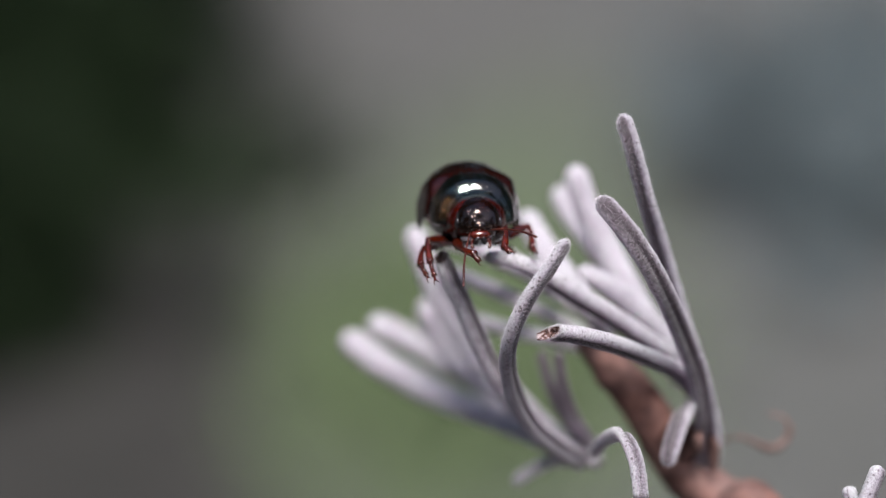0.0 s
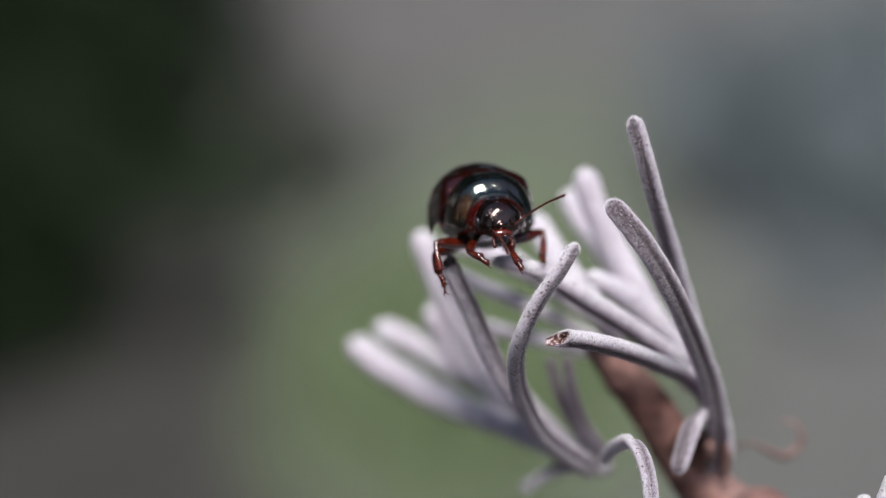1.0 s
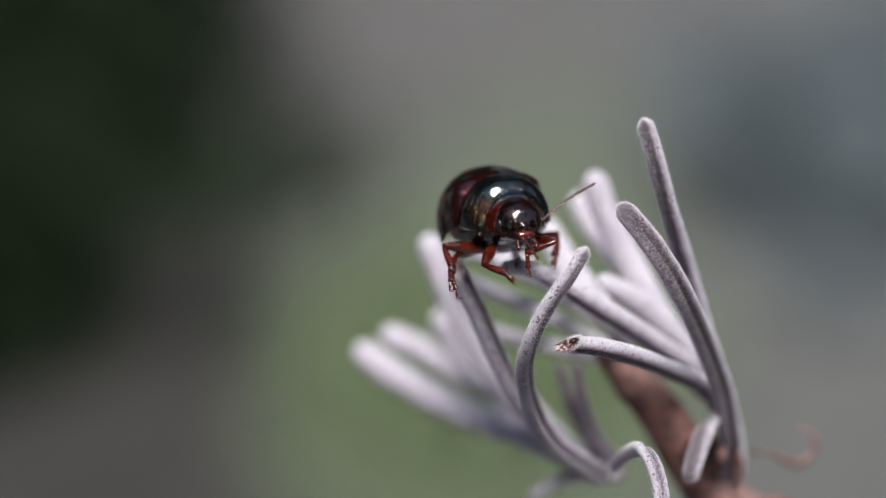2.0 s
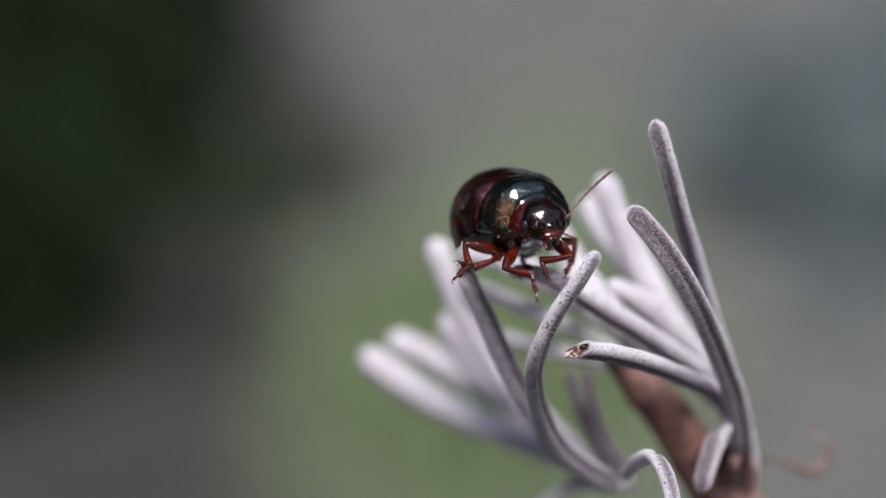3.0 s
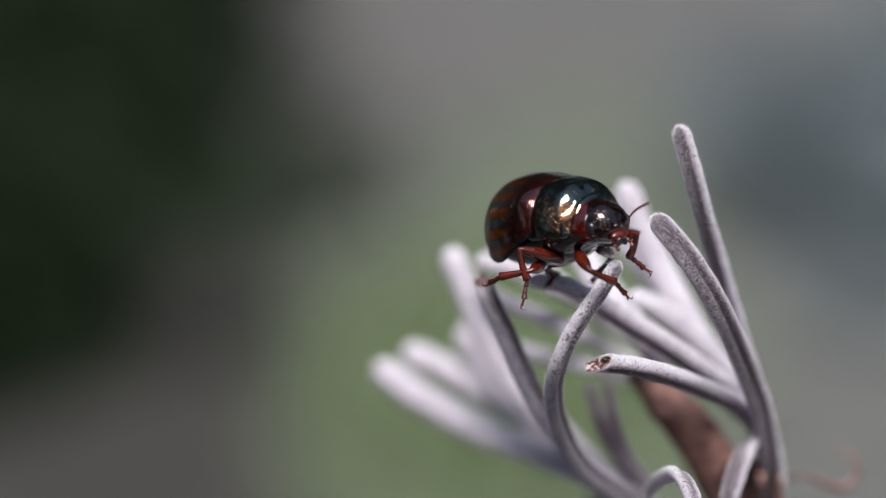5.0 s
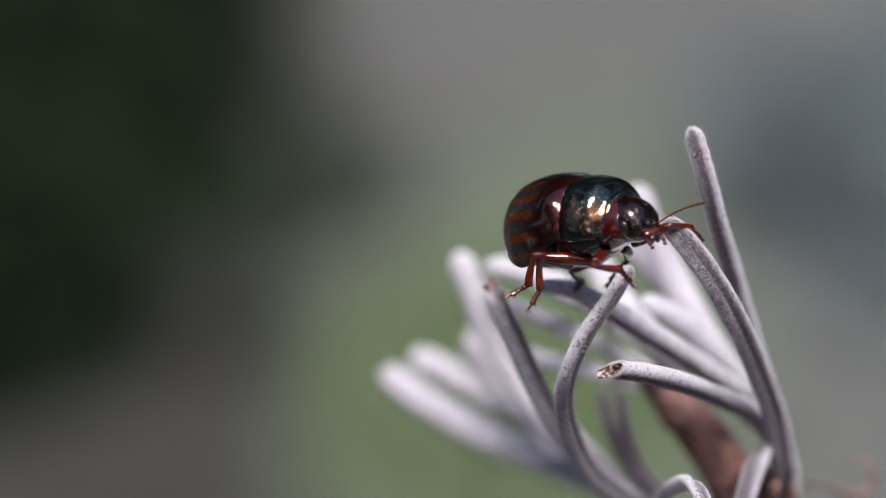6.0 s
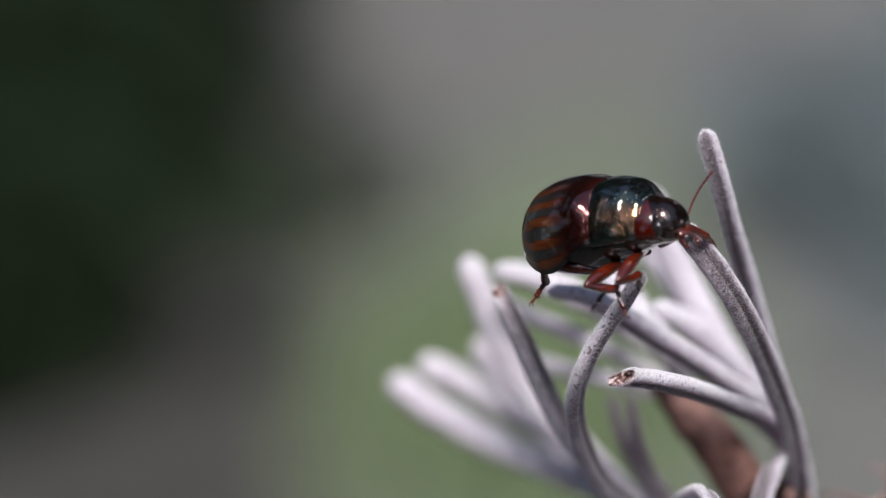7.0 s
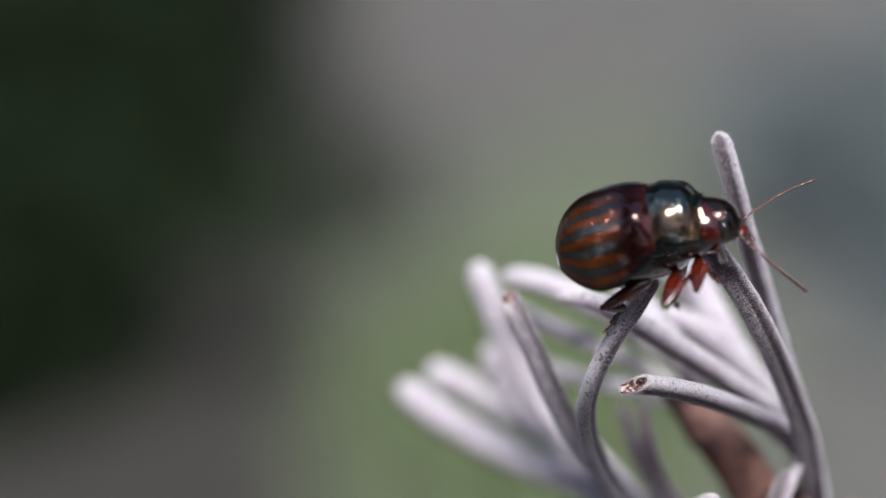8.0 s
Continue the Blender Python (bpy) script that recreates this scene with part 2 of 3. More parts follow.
def shrub(at, radii, count, size, mat, label, category, seed):
    """A bush of twigs and leaves in an uneven dome, standing on the ground."""
    ob = tagged(new("shrub"), label, category)
    ob.location = at
    rnd = random.Random(seed)
    knots = [Vector((rnd.gauss(0, 0.45) * radii[0], rnd.gauss(0, 0.45) * radii[1], rnd.uniform(0.05, 0.95) * radii[2])) for _ in range(60)]

    def spread(r):
        c = r.choice(knots)
        p = c + Vector((r.gauss(0, 0.2) * radii[0], r.gauss(0, 0.2) * radii[1], r.gauss(0, 0.16) * radii[2]))
        p.z = max(p.z, size * 0.4)
        return p

    part("foliage", leaf_cloud("foliage", spread, count, size, mat, seed + 1), ob)
    for i in range(5):
        a = i * 1.26 + seed
        tip = Vector((math.cos(a) * radii[0] * 0.5, math.sin(a) * radii[1] * 0.5, radii[2] * 0.8))
        path = spline([(0, 0, -0.01), tip * 0.4 + Vector((0, 0, radii[2] * 0.15)), tip], 8)
        part("branch", mesh_of("branch", *tube(path, lambda u: 0.006 * (1 - 0.7 * u), 6), BARK), ob)
    return ob


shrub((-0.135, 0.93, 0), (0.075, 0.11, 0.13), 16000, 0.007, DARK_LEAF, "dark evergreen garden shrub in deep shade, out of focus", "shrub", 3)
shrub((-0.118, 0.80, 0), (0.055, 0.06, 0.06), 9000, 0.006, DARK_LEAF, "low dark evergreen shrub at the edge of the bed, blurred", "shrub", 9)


shrub((-0.112, 0.70, 0), (0.045, 0.05, 0.045), 7000, 0.005, DARK_LEAF, "small dark evergreen shrub on the darkened soil bed, blurred", "shrub", 31)


# added out of view: blocks the low sky so the shell reflects dark
UNSEEN_HEDGE = shrub((-0.9, -0.5, 0), (0.5, 0.4, 0.9), 14000, 0.022, DARK_LEAF, "unseen dark hedge plant added to block low sky from reflections", "shrub", 15)
tagged(UNSEEN_HEDGE, group="hedge round the bed")
for hx, hy, hr in ((-0.3, -1.1, 70), (0.5, -1.15, 160), (1.25, -0.6, 250), (-1.3, 0.3, 20), (1.6, 0.4, 310)):
    copy_thing(UNSEEN_HEDGE, pose(hx, hy, 0, 0, 0, hr))


# never in view; added to cut horizon sky out of the beetle's reflections
UNSEEN_TALL_HEDGE = shrub((-1.6, 2.7, 0), (1.0, 0.5, 3.2), 9000, 0.07, DARK_LEAF, "unseen tall dark hedge added to block the sky near the horizon", "hedge", 23)
tagged(UNSEEN_TALL_HEDGE, group="tall hedge behind the gravel")
for hx, hy, hr in ((-0.5, 3.0, 70), (0.6, 2.9, 190), (1.7, 2.6, 250), (2.5, 1.6, 20), (-2.4, 1.6, 120)):
    copy_thing(UNSEEN_TALL_HEDGE, pose(hx, hy, 0, 0, 0, hr))


def grass_patch(at, rx, ry, count, seed):
    ob = tagged(new("grass_patch"), "soft green patch of low grass, out of focus", "grass", kind="stuff")
    ob.location = at
    rnd = random.Random(seed)
    verts, faces = [], []
    for _ in range(count):
        a, r = rnd.uniform(0, 6.283), min(abs(rnd.gauss(0, 0.5)), 1.6)
        c = Vector((math.cos(a) * r * rx, math.sin(a) * r * ry, 0))
        h, lean = rnd.uniform(0.004, 0.014), Vector((rnd.gauss(0, 0.005), rnd.gauss(0, 0.005), 0))
        w = Vector((math.cos(a * 7), math.sin(a * 7), 0)) * 0.0009
        k = len(verts)
        verts += [c - w, c + w, c + lean * 0.4 + w * 0.8 + Vector((0, 0, h * 0.6)), c + lean * 0.4 - w * 0.8 + Vector((0, 0, h * 0.6)), c + lean + Vector((0, 0, h))]
        faces += [(k, k + 1, k + 2, k + 3), (k + 3, k + 2, k + 4)]
    me = mesh_of("grass_patch", verts, faces, LAWN_LEAF, smooth=False)
    ob2 = part("grass", me, ob)
    return ob


grass_patch((0.012, 0.675, 0.0), 0.045, 0.09, 4000, 5)


shrub((0.118, 0.82, 0), (0.050, 0.085, 0.030), 3600, 0.006, BLUE_LEAF, "blue-grey leafy shrub over the gravel, out of focus", "shrub", 11)

# ---- the sprig ----
STEM_FOOT = Vector((0.055, 0.155, 0.0))
sprig = tagged(new("lavender_sprig"), "silvery felted lavender sprig with curved narrow leaves on a brown stem", "plant")
sprig.location = STEM_FOOT


def down(ob, count, seed):
    """Short white hairs standing all over a leaf, longest at its back."""
    rnd = random.Random(seed)
    me = ob.data
    polys = [p for p in me.polygons if len(p.vertices) == 4]
    verts, faces = [], []
    for _ in range(count):
        p = rnd.choice(polys)
        c = Vector(p.center) + Vector((rnd.gauss(0, 1), rnd.gauss(0, 1), rnd.gauss(0, 1))) * 0.00004
        n = (Vector(p.normal) + Vector((rnd.gauss(0, 0.5), rnd.gauss(0, 0.5), rnd.gauss(0, 0.5)))).normalized()
        side = n.orthogonal().normalized() * 0.000005
        k = len(verts)
        h = rnd.uniform(0.00001, 0.00005)
        verts += [c - side, c + side, c + n * h + Vector((rnd.gauss(0, 1), rnd.gauss(0, 1), rnd.gauss(0, 1))) * 0.00002]
        faces.append((k, k + 1, k + 2))
    return tagged(part("down", mesh_of("down", verts, faces, DOWN, smooth=False), ob), kind="stuff")


def leaf(points, widths, groove, cut=0.0, hairs=0, wide=1.0):
    """A narrow felted leaf with rolled margins: a rod with a groove along one side, tip first."""
    seed = len(sprig.children)
    rnd = random.Random(seed)
    rings, n = 64, 28
    us = [(i / (rings - 1)) ** 1.6 for i in range(rings)]  # rings stand closer at the tip
    line = spline(points, 4001)
    path = [spot(*line[round(u * 4000)]) - STEM_FOOT for u in us]
    g0 = turn_to_world(groove)
    w0, w1, w2 = (w * 0.001 for w in widths)
    opening = turn_to_world((-0.25, -0.8, 0.5))
    verts, uvs = [], []
    for i, (u, c) in enumerate(zip(us, path)):
        t = (path[min(i + 1, rings - 1)] - path[max(i - 1, 0)]).normalized()
        g = (g0 - t * g0.dot(t)).normalized()
        s = t.cross(g)
        w = w0 + (w1 - w0) * min(1, u / 0.45) if u < 0.45 else w1 + (w2 - w1) * (u - 0.45) / 0.55
        run = (c - path[0]).length
        if cut:
            w *= 0.8 + 0.2 * min(1.0, run / (w0 * 0.5))
        else:
            tip = min(1.0, run / (w0 * 0.62))
            w *= math.sqrt(max(0.03, 1 - (1 - tip) ** 2))
        w *= 1 + 0.05 * noise.noise(c * 900)
        first_grit = 0.0
        for k in range(n + 1):
            a = 2 * math.pi * (k % n) / n - math.pi
            r = 0.5 * w * (1 - 0.55 * math.exp(-(a / (0.34 * wide ** 0.5)) ** 2) * min(1, u * 6))
            r *= 1 + 0.06 * noise.noise((c + s * math.sin(a) * w) * 4200) + (grit := rnd.uniform(-0.018, 0.018) if k < n else first_grit)
            first_grit = grit if k == 0 else first_grit
            out = s * math.sin(a) + g * math.cos(a) * 0.82
            back = 0.0
            if cut and u < 0.3:
                ragged = noise.noise(Vector((math.sin(a) * 2.2, math.cos(a) * 2.2, seed)))
                back = cut * w0 * (1 - u / 0.3) * (0.65 + 0.75 * out.dot(opening) + 0.30 * ragged)
            verts.append(c + out * r + t * back)
            uvs.append((u, 0.5 + (k / n - 0.5) / wide))
    faces = rings_to_faces(rings, n + 1, False)
    faces.append(tuple(range(len(verts) - n, len(verts))))
    if not cut:
        faces.append(tuple(range(n))[::-1])
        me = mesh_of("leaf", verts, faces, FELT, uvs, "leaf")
        ob = part("leaf", me, sprig)
        if hairs:
            down(ob, hairs, seed)
        return ob
    # a broken end: a hollow with a brown lining and ragged rim
    k0 = len(verts)
    t = (path[1] - path[0]).normalized()
    mouth = sum(verts[:n], Vector()) / n
    for depth, scale in ((0.00004, 0.80), (0.0006, 0.66)):
        for k in range(n):
            v = verts[k]
            verts.append(mouth + (v - mouth) * scale * rnd.uniform(0.9, 1.1) + t * depth)
            uvs.append((0, 0))
    first = len(faces)
    for k in range(n):
        j = (k + 1) % n
        faces.append((j, k, k0 + k, k0 + j))
        faces.append((k0 + j, k0 + k, k0 + n + k, k0 + n + j))
    faces.append(tuple(range(k0 + n, k0 + 2 * n))[::-1])
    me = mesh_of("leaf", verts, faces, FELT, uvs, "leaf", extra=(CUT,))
    for f in range(first, len(faces)):
        me.polygons[f].material_index = 1
    ob = part("leaf", me, sprig, "felted leaf with a broken brown hollow end")
    if hairs:
        down(ob, hairs, seed)
    return ob


leaf([(10.22, 143.90, 5.75), (10.79, 144.37, 3.91), (11.44, 145.76, 1.86), (12.23, 147.93, -0.24), (13.02, 150.10, -2.39), (13.94, 152.43, -4.89), (15.06, 154.75, -8.02), (15.75, 156.30, -10.62), (15.66, 157.08, -12.64)], (0.85, 1.00, 1.01), (-0.35, -0.92, 0.1), hairs=12000)
leaf([(8.92, 141.75, 1.68), (10.09, 141.75, 0.33), (11.08, 142.35, -1.00), (12.10, 143.90, -2.63), (13.33, 147.00, -4.85), (14.48, 150.10, -7.24), (15.08, 152.43, -9.54), (15.37, 154.75, -11.21), (15.24, 156.30, -13.00)], (1.02, 1.11, 1.18), (0.05, -0.98, 0.05), hairs=15000, wide=1.6)
curled_leaf = leaf([(7.40, 141.35, -0.35), (6.49, 141.35, -1.80), (5.59, 141.65, -3.10), (4.87, 142.35, -4.64), (4.61, 144.52, -6.19), (5.04, 147.31, -8.03), (6.07, 150.41, -9.87), (7.54, 153.51, -11.15), (8.85, 156.30, -12.02)], (0.76, 0.96, 1.18), (0.75, -0.62, -0.2), hairs=14000, wide=1.5)
leaf([(5.91, 140.35, -4.86), (6.71, 140.75, -4.82), (8.04, 141.95, -4.99), (10.04, 145.14, -5.57), (12.14, 148.55, -6.44), (13.67, 151.34, -7.24), (14.74, 153.98, -8.39)], (0.91, 1.07, 1.05), (0.1, -0.5, -0.85), cut=1.0, hairs=3000)
leaf([(1.26, 147.00, -0.98), (1.74, 147.31, -2.09), (2.39, 147.93, -3.42), (3.18, 148.86, -5.18), (4.14, 150.10, -7.10), (5.27, 151.65, -8.67), (6.55, 153.51, -10.15), (8.01, 156.30, -11.46)], (1.00, 1.16, 1.12), (0.8, -0.55, 0.0), cut=0.45, hairs=3500, wide=1.35)
leaf([(3.55, 147.62, -1.24), (4.91, 147.31, -1.40), (6.29, 147.47, -1.98), (7.94, 148.55, -2.98), (9.85, 150.10, -4.12), (11.82, 151.96, -5.42), (13.36, 153.98, -6.54), (14.74, 156.30, -8.10)], (0.87, 1.26, 1.23), (0.0, -0.05, -0.99), hairs=3500)
leaf([(8.50, 157.57, 3.59), (9.10, 157.57, 1.58), (10.06, 157.57, -0.40), (11.02, 157.21, -2.37), (12.03, 156.85, -4.19), (13.18, 157.08, -5.74), (14.39, 157.08, -7.57)], (1.41, 1.61, 1.63), (0.6, 0.6, -0.5))
leaf([(7.96, 163.33, 2.52), (8.57, 162.61, 1.20), (9.44, 161.53, -0.17), (10.50, 160.09, -1.61), (11.55, 158.65, -3.24), (12.94, 157.57, -5.76), (14.23, 156.85, -7.84)], (1.35, 1.32, 1.12), (0.1, 0.85, -0.5))
leaf([(8.54, 153.20, -1.95), (9.83, 153.98, -2.59), (11.26, 154.75, -3.58), (12.57, 155.53, -4.85), (13.62, 156.30, -6.14), (14.67, 157.08, -7.86)], (1.10, 1.62, 1.24), (-0.3, 0.5, -0.8))
leaf([(-3.95, 166.93, -5.75), (-1.91, 166.21, -7.24), (0.33, 165.49, -8.51), (2.53, 164.05, -9.50), (4.80, 161.17, -10.23), (8.18, 156.85, -11.50)], (1.50, 1.65, 1.24), (0.1, 0.85, -0.5))
leaf([(-2.55, 169.09, -5.03), (-0.42, 169.09, -6.03), (1.63, 168.37, -7.15), (3.61, 166.21, -8.19), (5.54, 161.89, -9.55), (8.32, 156.85, -11.64)], (1.45, 1.61, 1.12), (0.1, 0.85, -0.5))
leaf([(0.48, 168.37, -3.83), (1.99, 168.37, -5.34), (3.02, 166.93, -6.70), (4.16, 164.77, -8.24), (5.81, 161.17, -9.94), (8.46, 156.85, -11.73)], (2.35, 2.07, 1.41), (0.1, 0.85, -0.5))
leaf([(-0.09, 160.45, 0.32), (0.63, 160.45, -1.55), (1.50, 160.45, -3.57), (2.76, 160.09, -5.71), (4.45, 159.01, -7.95), (8.18, 156.85, -11.64)], (1.32, 1.49, 1.41), (0.1, 0.85, -0.5))
leaf([(7.55, 154.75, -6.19), (7.82, 154.75, -7.99), (8.48, 155.53, -9.81), (9.60, 157.08, -11.43)], (0.55, 0.67, 0.73), (0.0, -0.98, 0.1), wide=3.0)
leaf([(6.72, 156.85, -6.27), (7.34, 156.85, -8.41), (8.39, 157.08, -10.22), (9.40, 157.08, -11.52)], (0.56, 0.68, 0.73), (0.0, -0.98, 0.1), wide=3.0)
leaf([(9.27, 151.65, -11.31), (9.62, 147.78, -10.38), (10.11, 143.90, -9.88), (10.49, 142.05, -10.34), (10.79, 141.35, -11.38), (10.91, 140.85, -12.73)], (0.71, 0.79, 0.78), (0.3, -0.9, 0.2), hairs=2500)
leaf([(5.33, 159.73, -13.49), (7.01, 159.01, -12.40), (8.40, 158.29, -12.12), (9.87, 156.85, -12.12)], (0.69, 0.79, 0.79), (0.1, 0.85, -0.5))
leaf([(12.73, 148.55, -11.80), (13.08, 148.86, -10.70), (13.64, 150.10, -9.44), (14.43, 152.43, -8.77), (15.09, 154.75, -8.43)], (0.86, 1.05, 0.72), (-0.5, -0.85, 0.1), hairs=1500, wide=1.5)
leaf([(5.98, 159.57, 1.17), (6.40, 159.07, 0.26), (6.97, 158.05, -0.80), (7.65, 155.92, -2.00), (8.96, 152.49, -3.77), (11.07, 159.35, -6.70), (12.77, 159.35, -9.01), (13.95, 159.35, -10.86)], (1.19, 1.54, 0.46), (0.1, 0.85, -0.5))
leaf([(1.21, 157.93, -0.36), (2.79, 157.05, -0.57), (4.86, 155.69, -1.40), (7.09, 159.35, -2.77), (9.99, 159.35, -4.85), (11.17, 159.35, -7.63)], (1.00, 1.35, 0.51), (0.1, 0.85, -0.5))
leaf([(1.51, 160.04, -1.79), (3.37, 159.21, -2.67), (5.46, 157.93, -3.55), (7.63, 159.35, -4.59), (10.38, 159.35, -6.17), (11.25, 159.35, -7.89)], (0.66, 0.89, 0.34), (0.1, 0.85, -0.5))
leaf([(3.17, 162.04, -4.69), (5.04, 161.05, -5.25), (7.10, 159.00, -5.60), (9.48, 159.35, -6.31), (11.04, 159.35, -7.10), (11.43, 159.35, -8.29)], (0.74, 0.92, 0.35), (0.1, 0.85, -0.5))

# the lens stays focused on the tip of the curled leaf
curled_tip = Vector(spot(7.4, 142.0, -0.4)) - STEM_FOOT
curled_leaf.data.transform(Matrix.Translation(-curled_tip))
curled_leaf.location = curled_tip
for hairs in curled_leaf.children:
    hairs.location = -curled_tip
cam.data.dof.focus_object = curled_leaf

stem_path = [spot(*p) - STEM_FOOT for p in ((8.80, 155.35, -5.54), (10.28, 155.85, -6.96), (11.97, 156.35, -8.97), (13.31, 156.35, -11.07), (14.74, 156.35, -13.03), (16.65, 155.85, -14.64), (19.26, 154.35, -17.13))]
stem_path += [Vector((-0.026, -0.014, 0.16)), Vector((-0.008, -0.004, 0.08)), Vector((0, 0, -0.004))]
stem_verts, stem_faces = tube(spline(stem_path, 120), lambda u: 0.0005 + 0.00055 * min(1, u / 0.12) + 0.0009 * max(0, u - 0.1), 18, seed=2, rough=0.07)
part("stem", mesh_of("stem", stem_verts, stem_faces, BARK), sprig, "brown woody stem")
tendril_path = [spot(*p) - STEM_FOOT for p in ((15.68, 157.35, -11.40), (16.38, 158.35, -11.27), (17.18, 157.35, -10.86), (18.14, 157.85, -11.18), (19.10, 158.35, -11.58), (19.87, 158.35, -11.21), (20.13, 158.35, -10.45), (19.73, 158.35, -9.85), (18.96, 158.35, -9.68))]
part("dry_bract", mesh_of("dry_bract", *tube(spline(tendril_path, 40), lambda u: 0.00006 + 0.00010 * max(0.0, math.sin(u * 4.4 - 0.9)) ** 2, 8, flat=1.5, seed=5, rough=0.15), TENDRIL), sprig, "thin dry brown curled bract")

# dry brown scales round the node where the leaves spring
for pts, wide in ((((14.09, 155.35, -12.23), (14.28, 154.35, -10.90), (14.51, 153.35, -9.87)), 0.42), (((15.66, 154.35, -12.42), (15.67, 153.85, -11.28), (15.42, 153.35, -10.28)), 0.36), (((14.68, 153.35, -11.52), (14.74, 152.85, -10.66), (14.68, 153.35, -9.87)), 0.30), (((12.98, 155.35, -11.39), (13.44, 154.85, -10.38), (14.00, 154.35, -9.66)), 0.34)):
    path = [spot(*p) - STEM_FOOT for p in spline(pts, 14)]
    scale_mesh = mesh_of("bud_scale", *tube(path, lambda u, wide=wide: wide * 0.001 * math.sin(math.pi * (0.12 + 0.8 * u)) ** 0.7, 10, flat=0.5, seed=len(sprig.children), rough=0.08), BARK)
    part("bud_scale", scale_mesh, sprig, "dry brown bud scale")

# a second shoot, of which the tip of two leaves shows
shoot = tagged(new("lavender_shoot"), "pale felted lavender shoot with short leaves beside the sprig", "plant")
shoot.location = (0.045, 0.14, 0)
SHOOT_FOOT = Vector(shoot.location)
for pts, wide in ((((22.60, 142.35, -11.30), (22.30, 142.35, -12.10), (21.80, 142.35, -13.30), (21.05, 142.84, -15.00), (20.66, 143.51, -18.69)), 0.42), (((21.31, 144.27, -12.46), (21.46, 144.27, -13.23), (21.22, 143.61, -14.93), (20.76, 143.51, -18.69)), 0.36)):
    path = [spot(*p) - SHOOT_FOOT for p in spline(pts, 40)]
    v, f = tube(path, lambda u, wide=wide: wide * 0.001 * math.sqrt(max(0.03, 1 - (1 - min(1, u * 9)) ** 2)), 16, seed=9, rough=0.03)
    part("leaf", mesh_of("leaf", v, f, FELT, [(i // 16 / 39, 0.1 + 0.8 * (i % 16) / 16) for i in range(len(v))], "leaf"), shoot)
shoot_path = [spot(*p) - SHOOT_FOOT for p in ((20.76, 143.51, -18.30), (20.97, 143.80, -22.53), (22.32, 144.45, -33.97))] + [Vector((-0.003, 0, 0.1)), Vector((0, 0, -0.004))]
part("stem", mesh_of("stem", *tube(spline(shoot_path, 40), lambda u: 0.0007 + 0.0008 * u, 12, seed=4, rough=0.05), BARK), shoot, "brown woody stem")

# ---- the beetle: millimetres in its own space, x ahead, y to its left, z up ----
MM = 0.00104
beetle = tagged(new("beetle"), "glossy metallic leaf beetle with red-brown stripes walking on the sprig", "beetle")


def loft(xs, section, n, full=True):
    """Verts, faces and uvs of a shell: section(x, v) gives (y, z) for v from 0 to 1."""
    verts, uvs = [], []
    for i, x in enumerate(xs):
        for k in range(n):
            v = k / (n if full else n - 1)
            y, z = section(x, v)
            verts.append(Vector((x, y, z)) * MM)
            uvs.append((i / (len(xs) - 1), v))
    faces = rings_to_faces(len(xs), n, full)
    if full:
        faces += [tuple(range(n))[::-1], tuple(range(len(verts) - n, len(verts)))]
    return verts, faces, uvs


def elytron_size(x):
    """Half-width and height of the wing cases at x."""
    s = (0.50 - x) / 4.30
    k = 1 - 0.12 * ((0.38 - s) / 0.38) ** 2 if s < 0.38 else math.sqrt(max(0.0, 1 - ((s - 0.38) / 0.62) ** 2.4))
    k *= 1 - 0.03 * max(0.0, 1 - s / 0.06) ** 2
    return 2.48 * k, 2.47 * k


def elytron(side):
    def section(x, v):
        w, h = elytron_size(x)
        s = (0.50 - x) / 4.30
        a = v * radians(90 + 21 * math.sin(math.pi * min(1.0, max(0.0, s)) ** 1.2))
        lip = 0.05 * max(0.0, (v - 0.93) / 0.07)
        swollen = 1 + 0.09 * math.exp(-((s - 0.14) / 0.085) ** 2 - ((v - 0.5) / 0.16) ** 2)
        ribbed = swollen * (1 + 0.004 * math.cos(2 * math.pi * 5.6 * v) * min(1.0, s / 0.08))
        return side * ((w + lip) * ribbed * math.sin(a) ** 0.92 + 0.006), h * ribbed * math.cos(a) * (1 if a < math.pi / 2 else 1.15) - 0.05
    xs = [0.50 - 4.30 * (1 - (1 - i / 47) ** 1.6) for i in range(48)]
    xs[-1] += 0.002
    verts, faces, uvs = loft(xs, section, 72, False)
    if side < 0:
        faces = [f[::-1] for f in faces]
    return mesh_of("elytron", verts, faces, ELYTRA, uvs, "shell")


for side in (1, -1):
    part("elytron", elytron(side), beetle, "striped red-brown and grey-green metallic wing case")


def round_loft(name, x0, x1, size, mat, n=36, rings=24, power=1.0):
    """A closed body: size(s) gives half-width, top, bottom and the middle's height for s from 0 to 1."""
    def section(x, v):
        w, top, bottom, mid = size((x - x0) / (x1 - x0))
        a = 2 * math.pi * v
        c = math.cos(a)
        return w * math.copysign(abs(math.sin(a)) ** power, math.sin(a)), mid + (top * c if c > 0 else bottom * c)
    xs = [x0 + (x1 - x0) * (0.5 - 0.5 * math.cos(math.pi * i / (rings - 1))) for i in range(rings)]
    verts, faces, uvs = loft(xs, section, n)
    return mesh_of(name, verts, [f[::-1] for f in faces] if x1 > x0 else faces, mat, uvs, "shell")


def egg(s, a=2.0):
    return max(0.02, 1 - abs(2 * s - 1) ** a) ** 0.5


part("abdomen", round_loft("abdomen", -3.55, 2.1, lambda s: (2.2 * egg(s, 3.2) * (1 - 0.22 * s), 1.2 * egg(s), 1.5 * egg(s, 2.6), -0.15), BELLY), beetle, "dark glossy underside")


